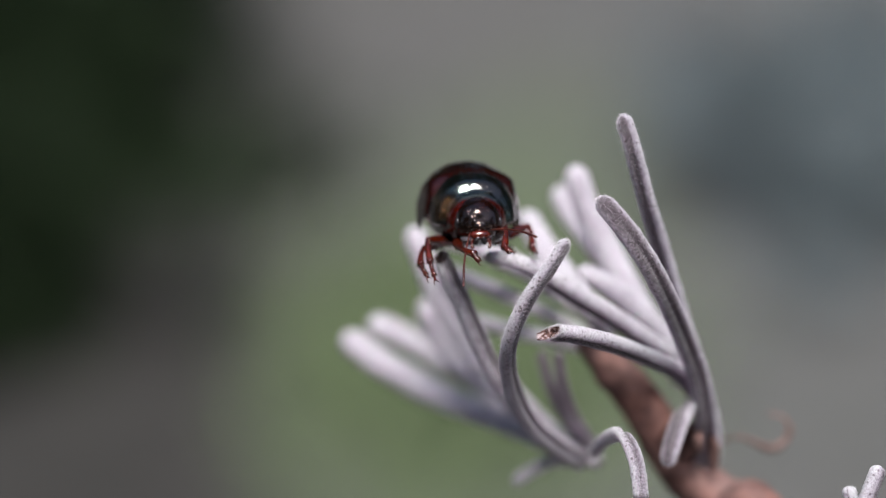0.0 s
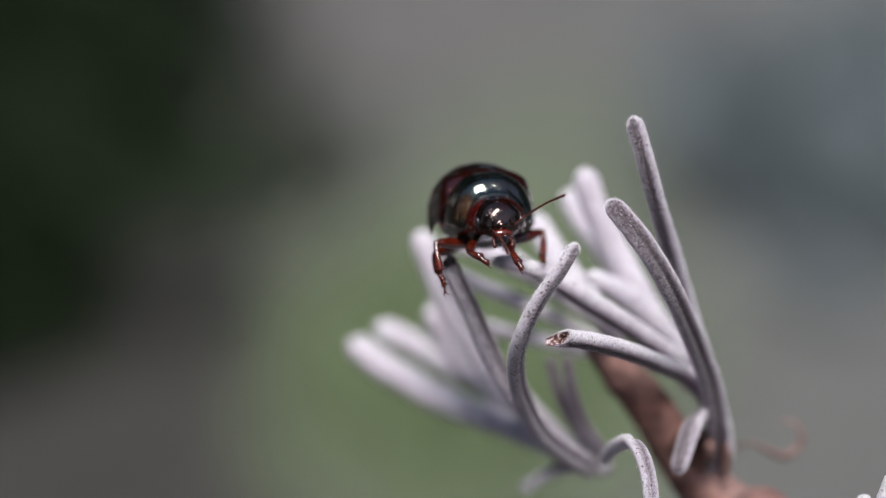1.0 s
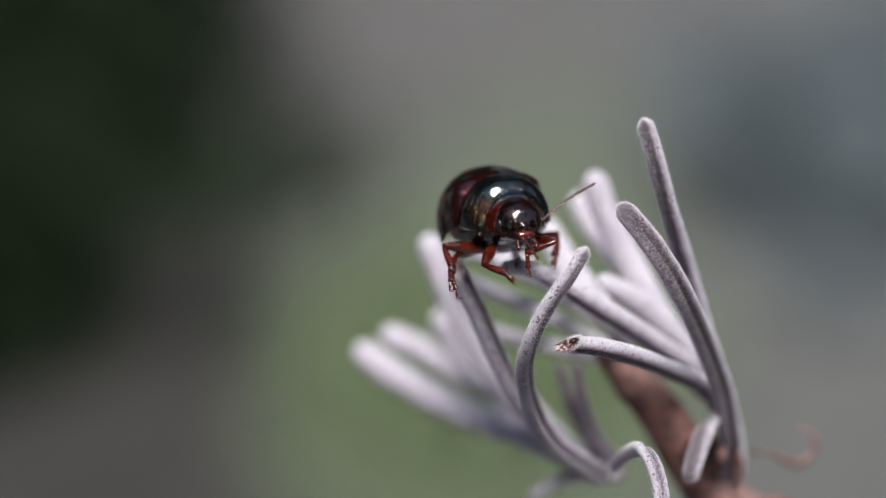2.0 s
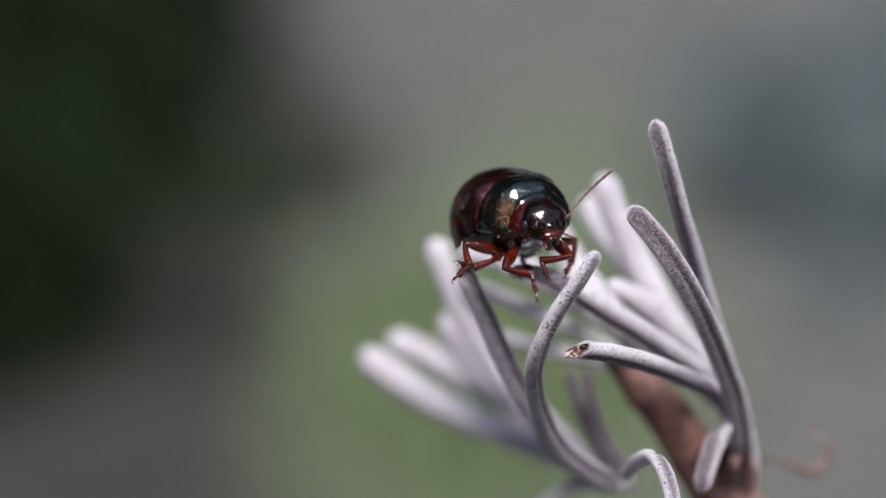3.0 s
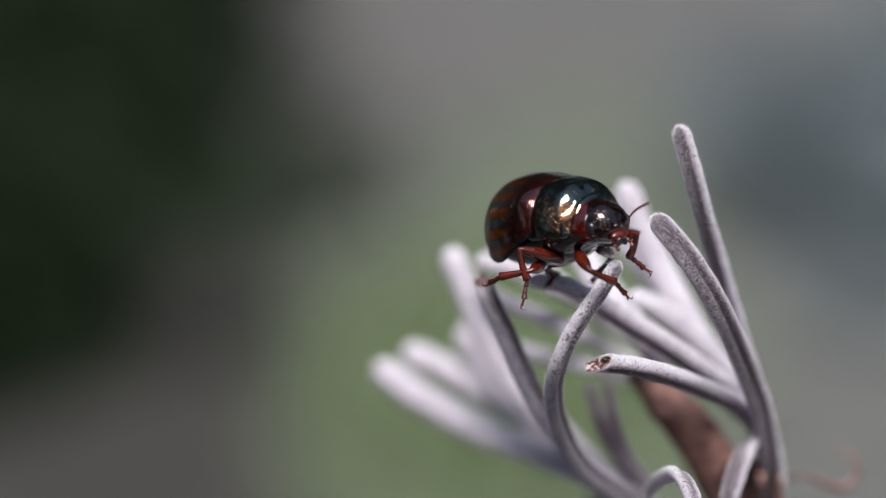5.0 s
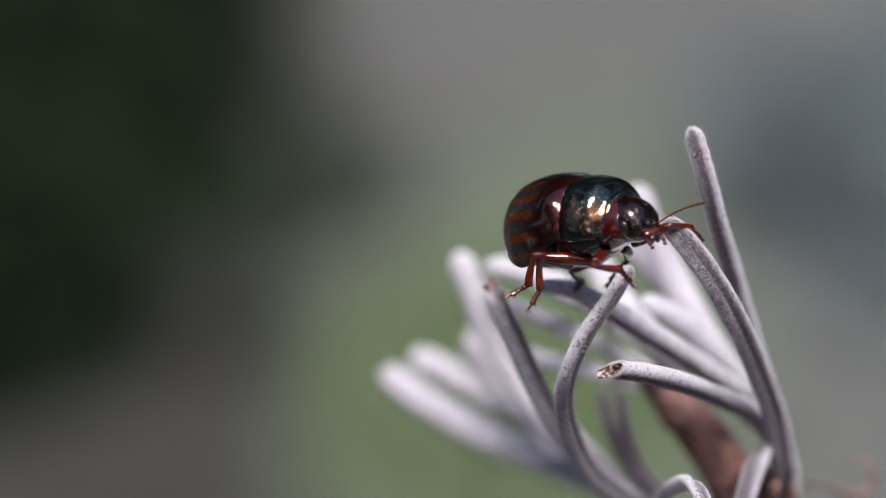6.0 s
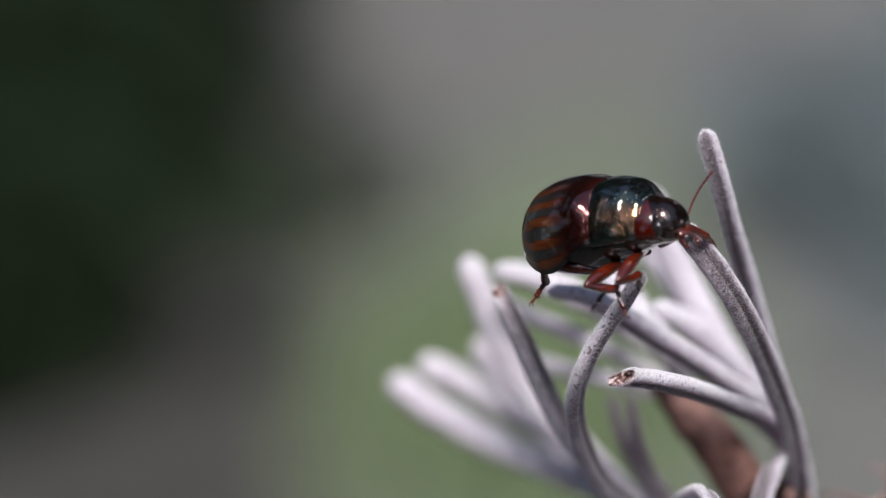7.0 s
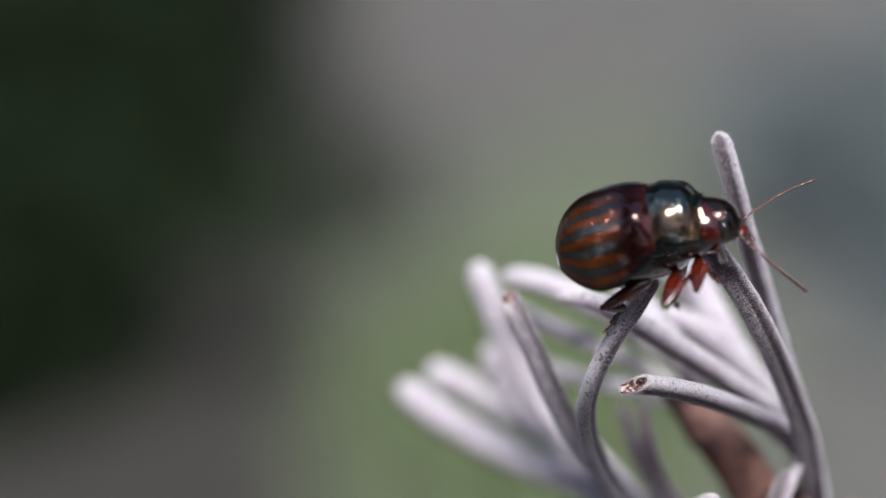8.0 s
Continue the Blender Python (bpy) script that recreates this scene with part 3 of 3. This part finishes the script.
def swell(s, a, least):
    return max(least if s > 0.5 else 0.93, 1 - abs(2 * s - 1) ** a) ** 0.5


part("pronotum", round_loft("pronotum", 0.12, 2.46, lambda s: ((2.10 + 0.20 * s - 0.62 * s * s) * swell(s, 5.0, 0.6), (2.32 - 0.02 * s - 0.50 * s ** 2) * swell(s, 5.0, 0.6), 0.42 - 0.1 * s, -0.12 - 0.02 * s), PRONOTUM, power=0.8), beetle, "dark bronze-green iridescent thorax shield")
part("breast", round_loft("breast", 0.2, 2.42, lambda s: (1.82 - 0.5 * s * s, 0.7, 1.15 - 0.55 * s, -0.35 + 0.08 * s), BELLY, rings=12), beetle, "glossy black breast")
part("collar", round_loft("collar", 2.16, 2.92, lambda s: (1.44 - 0.24 * s * s, 1.26 - 0.24 * s * s, 0.80 - 0.10 * s, -0.10 - 0.03 * s), COLLAR, rings=12), beetle, "dark red-brown collar behind the head")
head = part("head", round_loft("head", 2.35, 3.72, lambda s: (1.12 * max(0.03, 1 - s ** 4.0) ** 0.5, 1.06 * max(0.03, 1 - s ** 3.6) ** 0.5, 0.86 * max(0.03, 1 - s ** 3.2) ** 0.5, 0.08 - 0.28 * s), HEAD), beetle, "dark red-bronze head")


def blob(name, centre, radii, mat, turn=(0, 0, 0)):
    bm = bmesh.new()
    bmesh.ops.create_uvsphere(bm, u_segments=20, v_segments=12, radius=1)
    m = Euler([radians(a) for a in turn]).to_matrix()
    for v in bm.verts:
        v.co = (m @ Vector((v.co.x * radii[0], v.co.y * radii[1], v.co.z * radii[2])) + Vector(centre)) * MM
    me = bpy.data.meshes.new(name)
    bm.to_mesh(me)
    bm.free()
    me.materials.append(mat)
    me.polygons.foreach_set("use_smooth", [True] * len(me.polygons))
    return me


for side in (1, -1):
    part("eye", blob("eye", (3.03, side * 0.97, -0.10), (0.26, 0.18, 0.34), BLACK, (0, 20, side * 12)), head, "glossy black eye")
part("clypeus", blob("clypeus", (3.62, 0, -0.58), (0.24, 0.5, 0.24), RED, (0, 40, 0)), head, "red-brown mouth plate")
for side in (1, -1):
    part("mandible", blob("mandible", (3.72, side * 0.17, -0.82), (0.13, 0.14, 0.24), BLACK, (side * 20, 20, 0)), head)
    palp = spline([(3.54, side * 0.34, -0.74), (3.79, side * 0.44, -0.94), (3.89, side * 0.38, -1.19)], 14)
    part("palp", mesh_of("palp", *tube([p * MM for p in palp], lambda u: (0.05 + 0.045 * abs(math.sin(u * 9.4))) * MM, 8), RED), head)


def limb(name, points, radius, mat):
    path = [p * MM for p in spline(points, 30)]
    return mesh_of(name, *tube(path, lambda u: radius(u) * MM, 12), mat)


FEMUR, SHIN = 2.05, 1.36
femur_mesh = limb("femur", [(-0.1, 0, 0), (0.6, 0, 0.05), (1.35, 0, 0.03), (FEMUR, 0, 0)], lambda u: 0.11 + 0.165 * math.sin(math.pi * min(1, u * 0.95 + 0.05)) ** 0.8, RED)


def shin_mesh():
    """Slightly bowed shin with a flared end."""
    verts, faces = tube([p * MM for p in spline([(-0.06, 0, 0), (0.4, 0, 0.06), (0.9, 0, 0.06), (SHIN, 0, 0)], 20)], lambda u: (0.12 + 0.075 * u ** 1.5) * MM, 12)
    return mesh_of("tibia", verts, faces, RED)


def foot_mesh():
    """Four foot joints, the third broad, and two hooked claws, as one mesh."""
    verts, faces = [], []

    def add(v, f):
        k = len(verts)
        verts.extend(v)
        faces.extend(tuple(i + k for i in q) for q in f)

    joints = [Vector(p) for p in ((-0.05, 0, 0), (0.28, 0, 0.03), (0.54, 0, 0.04), (0.78, 0, 0.01), (1.08, 0, 0.06))]
    for i in range(4):
        a, b = joints[i], joints[i + 1]
        fat = (0.12, 0.125, 0.145, 0.065)[i]
        add(*tube([(a + (b - a) * u) * MM for u in (0, 0.2, 0.5, 0.8, 1.05)], lambda u, fat=fat: fat * (0.5 + 0.55 * u) * MM, 8))
    for side in (1, -1):
        add(*tube([p * MM for p in spline([(1.05, side * 0.03, 0.06), (1.22, side * 0.10, 0.06), (1.24, side * 0.13, -0.09)], 6)], lambda u: (0.035 - 0.02 * u) * MM, 6))
    return mesh_of("tarsus", verts, faces, RED)


def feeler_mesh():
    """One thread of eleven beads, thicker to its end, on a slight bow."""
    line = spline([(0, 0, 0), (1.1, 0, 0.14), (2.4, 0, 0.16), (3.7, 0, 0)], 89)
    return mesh_of("antenna", *tube([p * MM for p in line], lambda u: (0.042 + 0.024 * u) * (0.62 + 0.45 * abs(math.sin(math.pi * u * 11))) * MM, 8), FEELER)


ROOTS = {"R1": (1.8, -0.85, -1.05), "R2": (0.85, -1.1, -1.3), "R3": (-0.35, -1.1, -1.4), "L1": (1.8, 0.85, -1.05), "L2": (0.85, 1.1, -1.3), "L3": (-0.35, 1.1, -1.4)}
legs = {}
tibia_data, foot_data = shin_mesh(), foot_mesh()
for key in ROOTS:
    femur = part("femur", femur_mesh, beetle, "glossy red-brown thigh")
    legs[key] = femur, part("tibia", tibia_data, femur, "red-brown shin"), part("tarsus", foot_data, femur, "jointed clawed foot")
feeler_data = feeler_mesh()
feelers = {key: part("antenna", feeler_data, beetle, "thin beaded red-brown antenna") for key in "RL"}

# ---- how the beetle walks: seconds, place of its middle, heading, nose down, roll ----
BODY = [
    (0.0, (2.86, 147.60, 0.92), 6.0, -11.0, 0),
    (0.5, (3.01, 147.40, 0.97), 8.0, -12.0, 0),
    (1.0, (3.18, 147.10, 1.02), 11.0, -13.0, 0),
    (1.5, (3.22, 146.70, 1.01), 14.0, -13.5, 0),
    (1.7, (3.31, 146.50, 1.02), 15.5, -13.7, 0),
    (2.8, (3.74, 145.50, 1.09), 22.5, -14.8, 0),
    (3.5, (4.00, 144.80, 1.13), 27.0, -15.5, 0),
    (4.0, (4.20, 144.40, 1.08), 30.0, -16.0, 0),
    (4.5, (4.66, 144.10, 1.12), 35.0, -16.5, 0),
    (4.7, (4.77, 143.90, 1.15), 37.0, -16.6, 0),
    (5.8, (5.42, 143.20, 1.34), 45.5, -17.4, 0),
    (6.5, (5.64, 142.70, 1.35), 49.0, -18.0, 0),
    (7.0, (5.98, 142.20, 1.41), 55.0, -17.5, 0),
    (7.2, (6.34, 141.90, 1.48), 59.0, -17.1, 0),
    (7.5, (6.84, 141.20, 1.59), 72.0, -16.5, 0),
    (8.0, (7.10, 140.30, 1.24), 82.0, -16.0, 0),
]
# where the knees, ankles and toes pass: seconds, right, ahead, up
KNEES = {
    "R1": [(0.0, 2.29, 143.70, -0.78), (1.0, 2.32, 143.16, -0.72), (1.5, 2.35, 142.87, -1.07), (2.8, 3.13, 141.71, -1.13), (3.5, 3.19, 141.09, -0.89), (4.0, 3.24, 141.03, -1.16), (4.3, 4.55, 140.37, -1.04), (4.5, 5.95, 140.24, -0.62), (4.7, 6.10, 140.11, -0.78), (5.8, 5.59, 139.41, -0.34), (6.2, 5.66, 139.21, -0.30), (6.6, 5.57, 139.30, -0.65), (7.0, 6.21, 138.96, -0.72), (7.15, 7.67, 138.35, -0.29), (7.3, 8.83, 138.56, -0.60), (7.6, 8.91, 138.04, -0.54), (8.0, 8.82, 137.66, -0.90)],
    "R2": [(0.0, 0.70, 144.99, -0.37), (1.0, 0.76, 144.66, -0.31), (1.5, 0.59, 144.58, -0.27), (2.8, 1.25, 143.40, -0.22), (3.5, 2.07, 142.70, 0.88), (4.0, 2.39, 141.96, 0.59), (4.3, 2.57, 141.79, 0.34), (4.5, 2.69, 141.76, 0.20), (4.7, 2.85, 141.56, 0.24), (5.8, 3.45, 141.40, 0.02), (6.2, 3.57, 141.69, 0.10), (6.4, 3.65, 141.54, 0.01), (6.5, 3.87, 140.61, -0.00), (6.6, 4.31, 140.17, -0.94), (7.0, 4.91, 139.61, -0.91), (7.3, 5.38, 139.65, -0.87), (7.6, 5.93, 140.05, -0.92), (8.0, 7.58, 137.84, -1.52)],
    "R3": [(0.0, 0.51, 146.29, -0.79), (1.0, 0.71, 145.77, -0.87), (1.5, 0.75, 145.29, -0.76), (2.8, 2.69, 143.40, -0.61), (3.5, 3.38, 142.65, -0.64), (4.0, 3.08, 142.17, -0.79), (4.5, 3.12, 141.88, -0.83), (4.7, 3.21, 141.67, -0.84), (5.8, 4.19, 140.75, -0.39), (6.2, 2.88, 142.57, 0.47), (6.6, 3.00, 142.22, 0.28), (7.0, 3.29, 141.77, -0.00), (7.3, 3.95, 141.19, -0.36), (7.45, 4.40, 140.79, -0.73), (7.6, 4.83, 140.46, -1.29), (8.0, 5.15, 139.74, -1.61)],
    "L1": [(0.0, 4.51, 143.99, 0.18), (1.0, 4.36, 143.45, -0.64), (1.5, 5.68, 143.39, 0.19), (2.8, 6.06, 142.26, -0.61), (3.5, 6.74, 141.70, 0.13), (4.0, 7.06, 141.70, 1.17), (4.5, 7.62, 141.27, 0.63), (4.7, 7.84, 141.18, 0.72), (5.8, 8.91, 141.09, 1.37), (6.2, 9.05, 140.87, 1.44), (6.6, 9.05, 140.58, 1.63), (7.0, 9.15, 140.13, 1.57), (7.3, 9.79, 139.83, 1.39), (8.0, 9.79, 138.95, 0.82)],
    "L2": [(0.0, 5.76, 148.08, 0.33), (1.0, 6.03, 147.97, 0.24), (1.5, 6.07, 147.64, 0.33), (2.8, 6.52, 146.85, 0.31), (3.5, 6.83, 146.32, -0.13), (4.5, 6.98, 146.10, -0.13), (4.7, 7.26, 145.90, -0.09), (5.8, 7.56, 145.52, 0.02), (6.6, 7.57, 145.10, 0.19), (7.0, 6.90, 144.71, 0.40), (8.0, 8.45, 143.36, -0.59)],
    "L3": [(0.0, 4.26, 150.36, -0.53), (2.8, 4.14, 148.34, -0.63), (4.5, 3.87, 146.21, -0.65), (6.0, 4.95, 145.70, -0.57), (8.0, 6.08, 143.40, -0.59)],
}
ANKLES = {
    "R1": [(0.0, 2.96, 142.48, -1.05), (1.0, 2.84, 141.87, -0.98), (1.5, 3.04, 141.71, -1.49), (2.8, 4.41, 141.17, -1.38), (3.5, 4.32, 140.32, -1.27), (4.0, 4.40, 141.79, -1.45), (4.3, 5.70, 141.14, -1.30), (4.5, 6.99, 141.12, -1.00), (4.7, 7.24, 140.66, -1.40), (5.8, 6.86, 140.02, -0.54), (6.2, 6.89, 139.90, -0.45), (6.6, 6.81, 139.95, -0.46), (7.0, 7.13, 140.00, -0.49), (7.15, 8.45, 139.51, -0.06), (7.3, 9.45, 139.74, -0.14), (7.6, 9.41, 139.23, 0.04), (8.0, 9.23, 138.54, 0.12)],
    "R2": [(0.0, 0.83, 144.11, -1.48), (1.0, 0.98, 144.34, -1.68), (1.5, 1.07, 143.73, -1.29), (2.8, 1.37, 142.23, -1.00), (3.5, 2.27, 142.57, -0.51), (4.0, 2.22, 140.96, -0.40), (4.3, 2.43, 141.16, -0.92), (4.5, 3.18, 141.33, -1.05), (4.7, 3.27, 141.30, -1.08), (5.8, 3.55, 141.80, -1.33), (6.2, 3.42, 141.44, -1.28), (6.4, 3.20, 141.05, -1.23), (6.5, 4.62, 141.59, -0.68), (6.6, 5.72, 140.11, -1.01), (7.0, 6.24, 140.08, -1.08), (7.3, 6.44, 140.57, -1.09), (7.6, 6.49, 141.30, -1.26), (8.0, 8.33, 138.50, -0.52)],
    "R3": [(0.0, 0.37, 145.15, -1.62), (1.0, 0.85, 144.62, -1.68), (1.5, 0.88, 144.17, -1.62), (2.8, 1.69, 142.51, -1.05), (3.5, 2.03, 142.66, -1.05), (4.0, 2.00, 143.04, -1.05), (4.5, 1.87, 142.46, -1.14), (4.7, 1.91, 142.14, -1.14), (5.8, 2.82, 140.78, -0.75), (6.2, 3.26, 142.55, -0.89), (6.6, 3.35, 142.98, -0.86), (7.0, 3.32, 142.93, -0.82), (7.3, 3.46, 142.48, -0.67), (7.45, 4.76, 139.48, -1.16), (7.6, 5.74, 139.41, -1.54), (8.0, 6.03, 140.84, -1.63)],
    "L1": [(0.0, 4.42, 142.96, -0.78), (1.0, 4.67, 142.21, -1.25), (1.5, 4.53, 143.42, -0.63), (2.8, 4.65, 142.31, -0.61), (3.5, 6.86, 142.57, -0.98), (4.0, 7.20, 141.69, -0.24), (4.5, 7.25, 142.25, -0.33), (4.7, 7.23, 141.82, -0.38), (5.8, 9.96, 142.04, 1.38), (6.2, 10.04, 141.85, 1.20), (6.6, 10.07, 141.43, 1.15), (7.0, 10.06, 141.11, 1.11), (7.3, 10.12, 141.12, 0.93), (8.0, 10.12, 140.24, 0.36)],
    "L2": [(0.0, 5.93, 147.25, -0.80), (1.0, 6.00, 147.31, -1.01), (1.5, 5.93, 146.84, -0.82), (2.8, 6.42, 145.79, -0.62), (3.5, 6.20, 145.94, -1.35), (4.5, 6.18, 145.57, -1.16), (4.7, 6.45, 145.16, -0.98), (5.8, 6.78, 144.91, -0.98), (6.6, 6.77, 145.43, -0.92), (7.0, 6.68, 145.38, -0.83), (8.0, 8.29, 144.56, -1.31)],
    "L3": [(0.0, 4.80, 149.09, -0.81), (2.8, 4.38, 147.01, -1.03), (4.5, 4.68, 147.29, -1.05), (6.0, 5.50, 146.90, -1.08), (8.0, 6.61, 144.62, -1.07)],
}
TOES = {
    "R1": [(0.0, 3.21, 141.33, -1.45), (1.0, 3.30, 140.77, -1.37), (1.5, 3.47, 140.54, -1.47), (2.8, 4.70, 140.61, -2.46), (3.5, 4.58, 140.65, -2.44), (4.0, 4.65, 140.99, -2.38), (4.3, 6.17, 140.25, -2.04), (4.5, 7.57, 140.31, -1.74), (4.7, 7.95, 141.30, -2.21), (5.8, 7.55, 140.75, -1.27), (6.2, 7.51, 140.70, -1.18), (6.6, 7.50, 140.74, -1.13), (7.0, 7.24, 141.09, -1.09), (7.15, 8.98, 140.39, -0.77), (7.3, 10.18, 140.04, -1.11), (7.6, 10.19, 139.64, -0.85), (8.0, 9.93, 139.31, -0.57)],
    "R2": [(0.0, 1.11, 143.36, -2.43), (1.0, 1.25, 143.90, -2.81), (1.5, 1.23, 143.71, -2.53), (2.8, 0.92, 141.35, -1.77), (3.5, 1.08, 142.58, -0.88), (4.0, 0.98, 140.97, -0.35), (4.3, 2.32, 142.03, -1.81), (4.5, 3.04, 141.61, -2.26), (4.7, 3.16, 141.69, -2.26), (5.8, 3.21, 140.84, -2.05), (6.2, 2.76, 141.61, -2.33), (6.4, 2.69, 142.00, -1.85), (6.5, 4.87, 140.43, -1.06), (6.6, 5.51, 140.95, -1.91), (7.0, 6.65, 140.04, -2.26), (7.3, 6.96, 140.52, -2.22), (7.6, 7.16, 141.88, -2.14), (8.0, 8.91, 139.54, -0.15)],
    "R3": [(0.0, 0.78, 144.19, -2.31), (1.0, 1.25, 143.64, -2.35), (1.5, 1.25, 143.18, -2.28), (2.8, 1.17, 143.65, -1.01), (3.5, 1.41, 141.60, -0.84), (4.0, 1.42, 141.94, -0.87), (4.5, 1.25, 143.53, -1.02), (4.7, 1.37, 143.26, -1.10), (5.8, 2.26, 140.88, -1.86), (6.2, 2.13, 142.56, -1.42), (6.6, 3.25, 142.73, -2.08), (7.0, 2.70, 142.42, -1.78), (7.3, 2.23, 142.50, -0.87), (7.45, 3.74, 139.50, -1.87), (7.6, 4.94, 139.42, -2.50), (8.0, 5.33, 140.85, -2.66)],
    "L1": [(0.0, 4.72, 141.76, -0.99), (1.0, 4.85, 141.04, -1.64), (1.5, 4.80, 142.72, -1.63), (2.8, 4.68, 141.61, -1.64), (3.5, 7.12, 141.52, -1.61), (4.0, 7.92, 141.64, -1.26), (4.5, 7.83, 141.79, -1.33), (4.7, 7.99, 142.06, -1.34), (5.8, 10.59, 142.92, 0.76), (6.2, 10.61, 142.85, 0.72), (6.6, 10.52, 142.49, 0.68), (7.0, 10.50, 142.20, 0.68), (7.3, 10.41, 142.31, 0.70), (8.0, 10.44, 141.40, 0.01)],
    "L2": [(0.0, 6.05, 146.02, -1.02), (1.0, 6.01, 146.09, -1.28), (1.5, 5.99, 145.65, -1.20), (2.8, 6.04, 144.84, -1.34), (3.5, 6.05, 144.74, -1.65), (4.5, 6.13, 144.38, -1.54), (4.7, 6.24, 146.33, -1.38), (5.8, 6.58, 146.08, -1.37), (6.6, 6.32, 146.56, -1.18), (7.0, 6.49, 146.58, -1.09), (8.0, 8.60, 145.71, -1.69)],
    "L3": [(0.0, 5.05, 147.90, -1.09), (2.8, 4.07, 145.86, -1.42), (4.5, 4.00, 146.38, -1.56), (6.0, 5.20, 145.74, -1.45), (8.0, 6.42, 145.75, -1.57)],
}
FEELERS = {
    "L": [(0.0, 5.92, 141.08, -0.23), (0.5, 7.09, 141.88, -0.40), (1.0, 6.84, 141.34, 1.96), (1.5, 7.07, 143.19, 3.26), (2.8, 8.86, 144.10, 1.42), (3.0, 8.21, 142.84, 3.47), (3.5, 6.80, 145.17, 2.47), (4.0, 9.42, 143.64, 1.67), (4.5, 10.80, 141.10, 1.68), (4.7, 8.60, 144.67, 2.17), (5.8, 10.70, 143.69, 2.39), (6.0, 10.83, 143.58, 2.47), (6.5, 11.46, 140.28, 3.95), (7.0, 10.50, 143.05, 3.98), (7.5, 14.05, 141.31, 1.73), (8.0, 13.94, 140.74, 3.68)],
    "R": [(0.0, 2.40, 141.38, -2.62), (1.0, 4.13, 139.97, -0.83), (1.5, 4.58, 139.81, -1.26), (2.8, 5.90, 138.45, 0.04), (3.5, 6.81, 137.95, 0.87), (4.0, 7.56, 137.82, 0.27), (4.5, 7.78, 137.36, 0.73), (5.8, 8.50, 136.61, 0.97), (6.5, 8.57, 136.20, 0.74), (7.0, 9.44, 135.98, 1.07), (7.5, 11.21, 135.99, 0.93), (8.0, 13.45, 138.90, -0.96)],
}


def glide(rows, t):
    """The values of rows at time t, smoothly between them."""
    at = [r[0] for r in rows]
    k = max(0, min(len(rows) - 2, next((i for i in range(len(rows) - 1) if at[i + 1] >= t), len(rows) - 2)))
    a, b = rows[k], rows[k + 1]
    u = min(1.0, max(0.0, (t - a[0]) / (b[0] - a[0])))
    p, n = rows[max(k - 1, 0)], rows[min(k + 2, len(rows) - 1)]
    out = []
    for i in range(1, len(a)):
        h = b[0] - a[0]
        ma = (b[i] - p[i]) / (b[0] - p[0]) * h
        mb = (n[i] - a[i]) / (n[0] - a[0]) * h
        lo = 3 * (b[i] - a[i])
        ma, mb = (min(max(m, min(0, lo)), max(0, lo)) for m in (ma, mb))
        out.append((2 * u ** 3 - 3 * u * u + 1) * a[i] + (u ** 3 - 2 * u * u + u) * ma + (3 * u * u - 2 * u ** 3) * b[i] + (u ** 3 - u * u) * mb)
    return out


def body_pose(t):
    x, y, z, heading, nose, roll = glide([(r[0], *r[1], *r[2:]) for r in BODY], t)
    return pose(*spot(x, y, z), roll, nose, heading - 90)


def aim(place, x_axis, z_hint):
    """A pose whose x axis points along x_axis, its z axis near z_hint."""
    x = x_axis.normalized()
    y = z_hint.cross(x).normalized()
    m = Matrix((x, y, x.cross(y))).transposed().to_4x4()
    m.translation = place
    return m


def motions():
    times = [i * 0.1 for i in range(81)]
    poses = [body_pose(t) for t in times]
    walk(beetle, list(zip(times, poses)))
    for key, (femur, tibia, tarsus) in legs.items():
        root = Vector(ROOTS[key]) * MM
        upper, lower, ends = [], [], []
        for t, m in zip(times, poses):
            # the joints as they pass, held to the leg's lengths
            knee, ankle, toe = (m.inverted() @ spot(*glide(rows[key], t)) for rows in (KNEES, ANKLES, TOES))
            knee = root + (knee - root).normalized() * FEMUR * MM
            shin = (ankle - knee).normalized()
            ankle = knee + shin * SHIN * MM
            bend = (knee - root).normalized() - shin
            f = aim(root, knee - root, bend)
            upper.append((t, f))
            lower.append((t, f.inverted() @ aim(knee, shin, bend)))
            ends.append((t, f.inverted() @ aim(ankle, toe - ankle, bend)))
        walk(femur, upper)
        walk(tibia, lower)
        walk(tarsus, ends)
    for key, feeler in feelers.items():
        base = Vector((3.42, -0.42 if key == "R" else 0.42, -0.38)) * MM
        walk(feeler, [(t, aim(base, m.inverted() @ spot(*glide(FEELERS[key], t)) - base, Vector((-0.6, 0, 0.8)))) for t, m in zip(times, poses)])


motions()
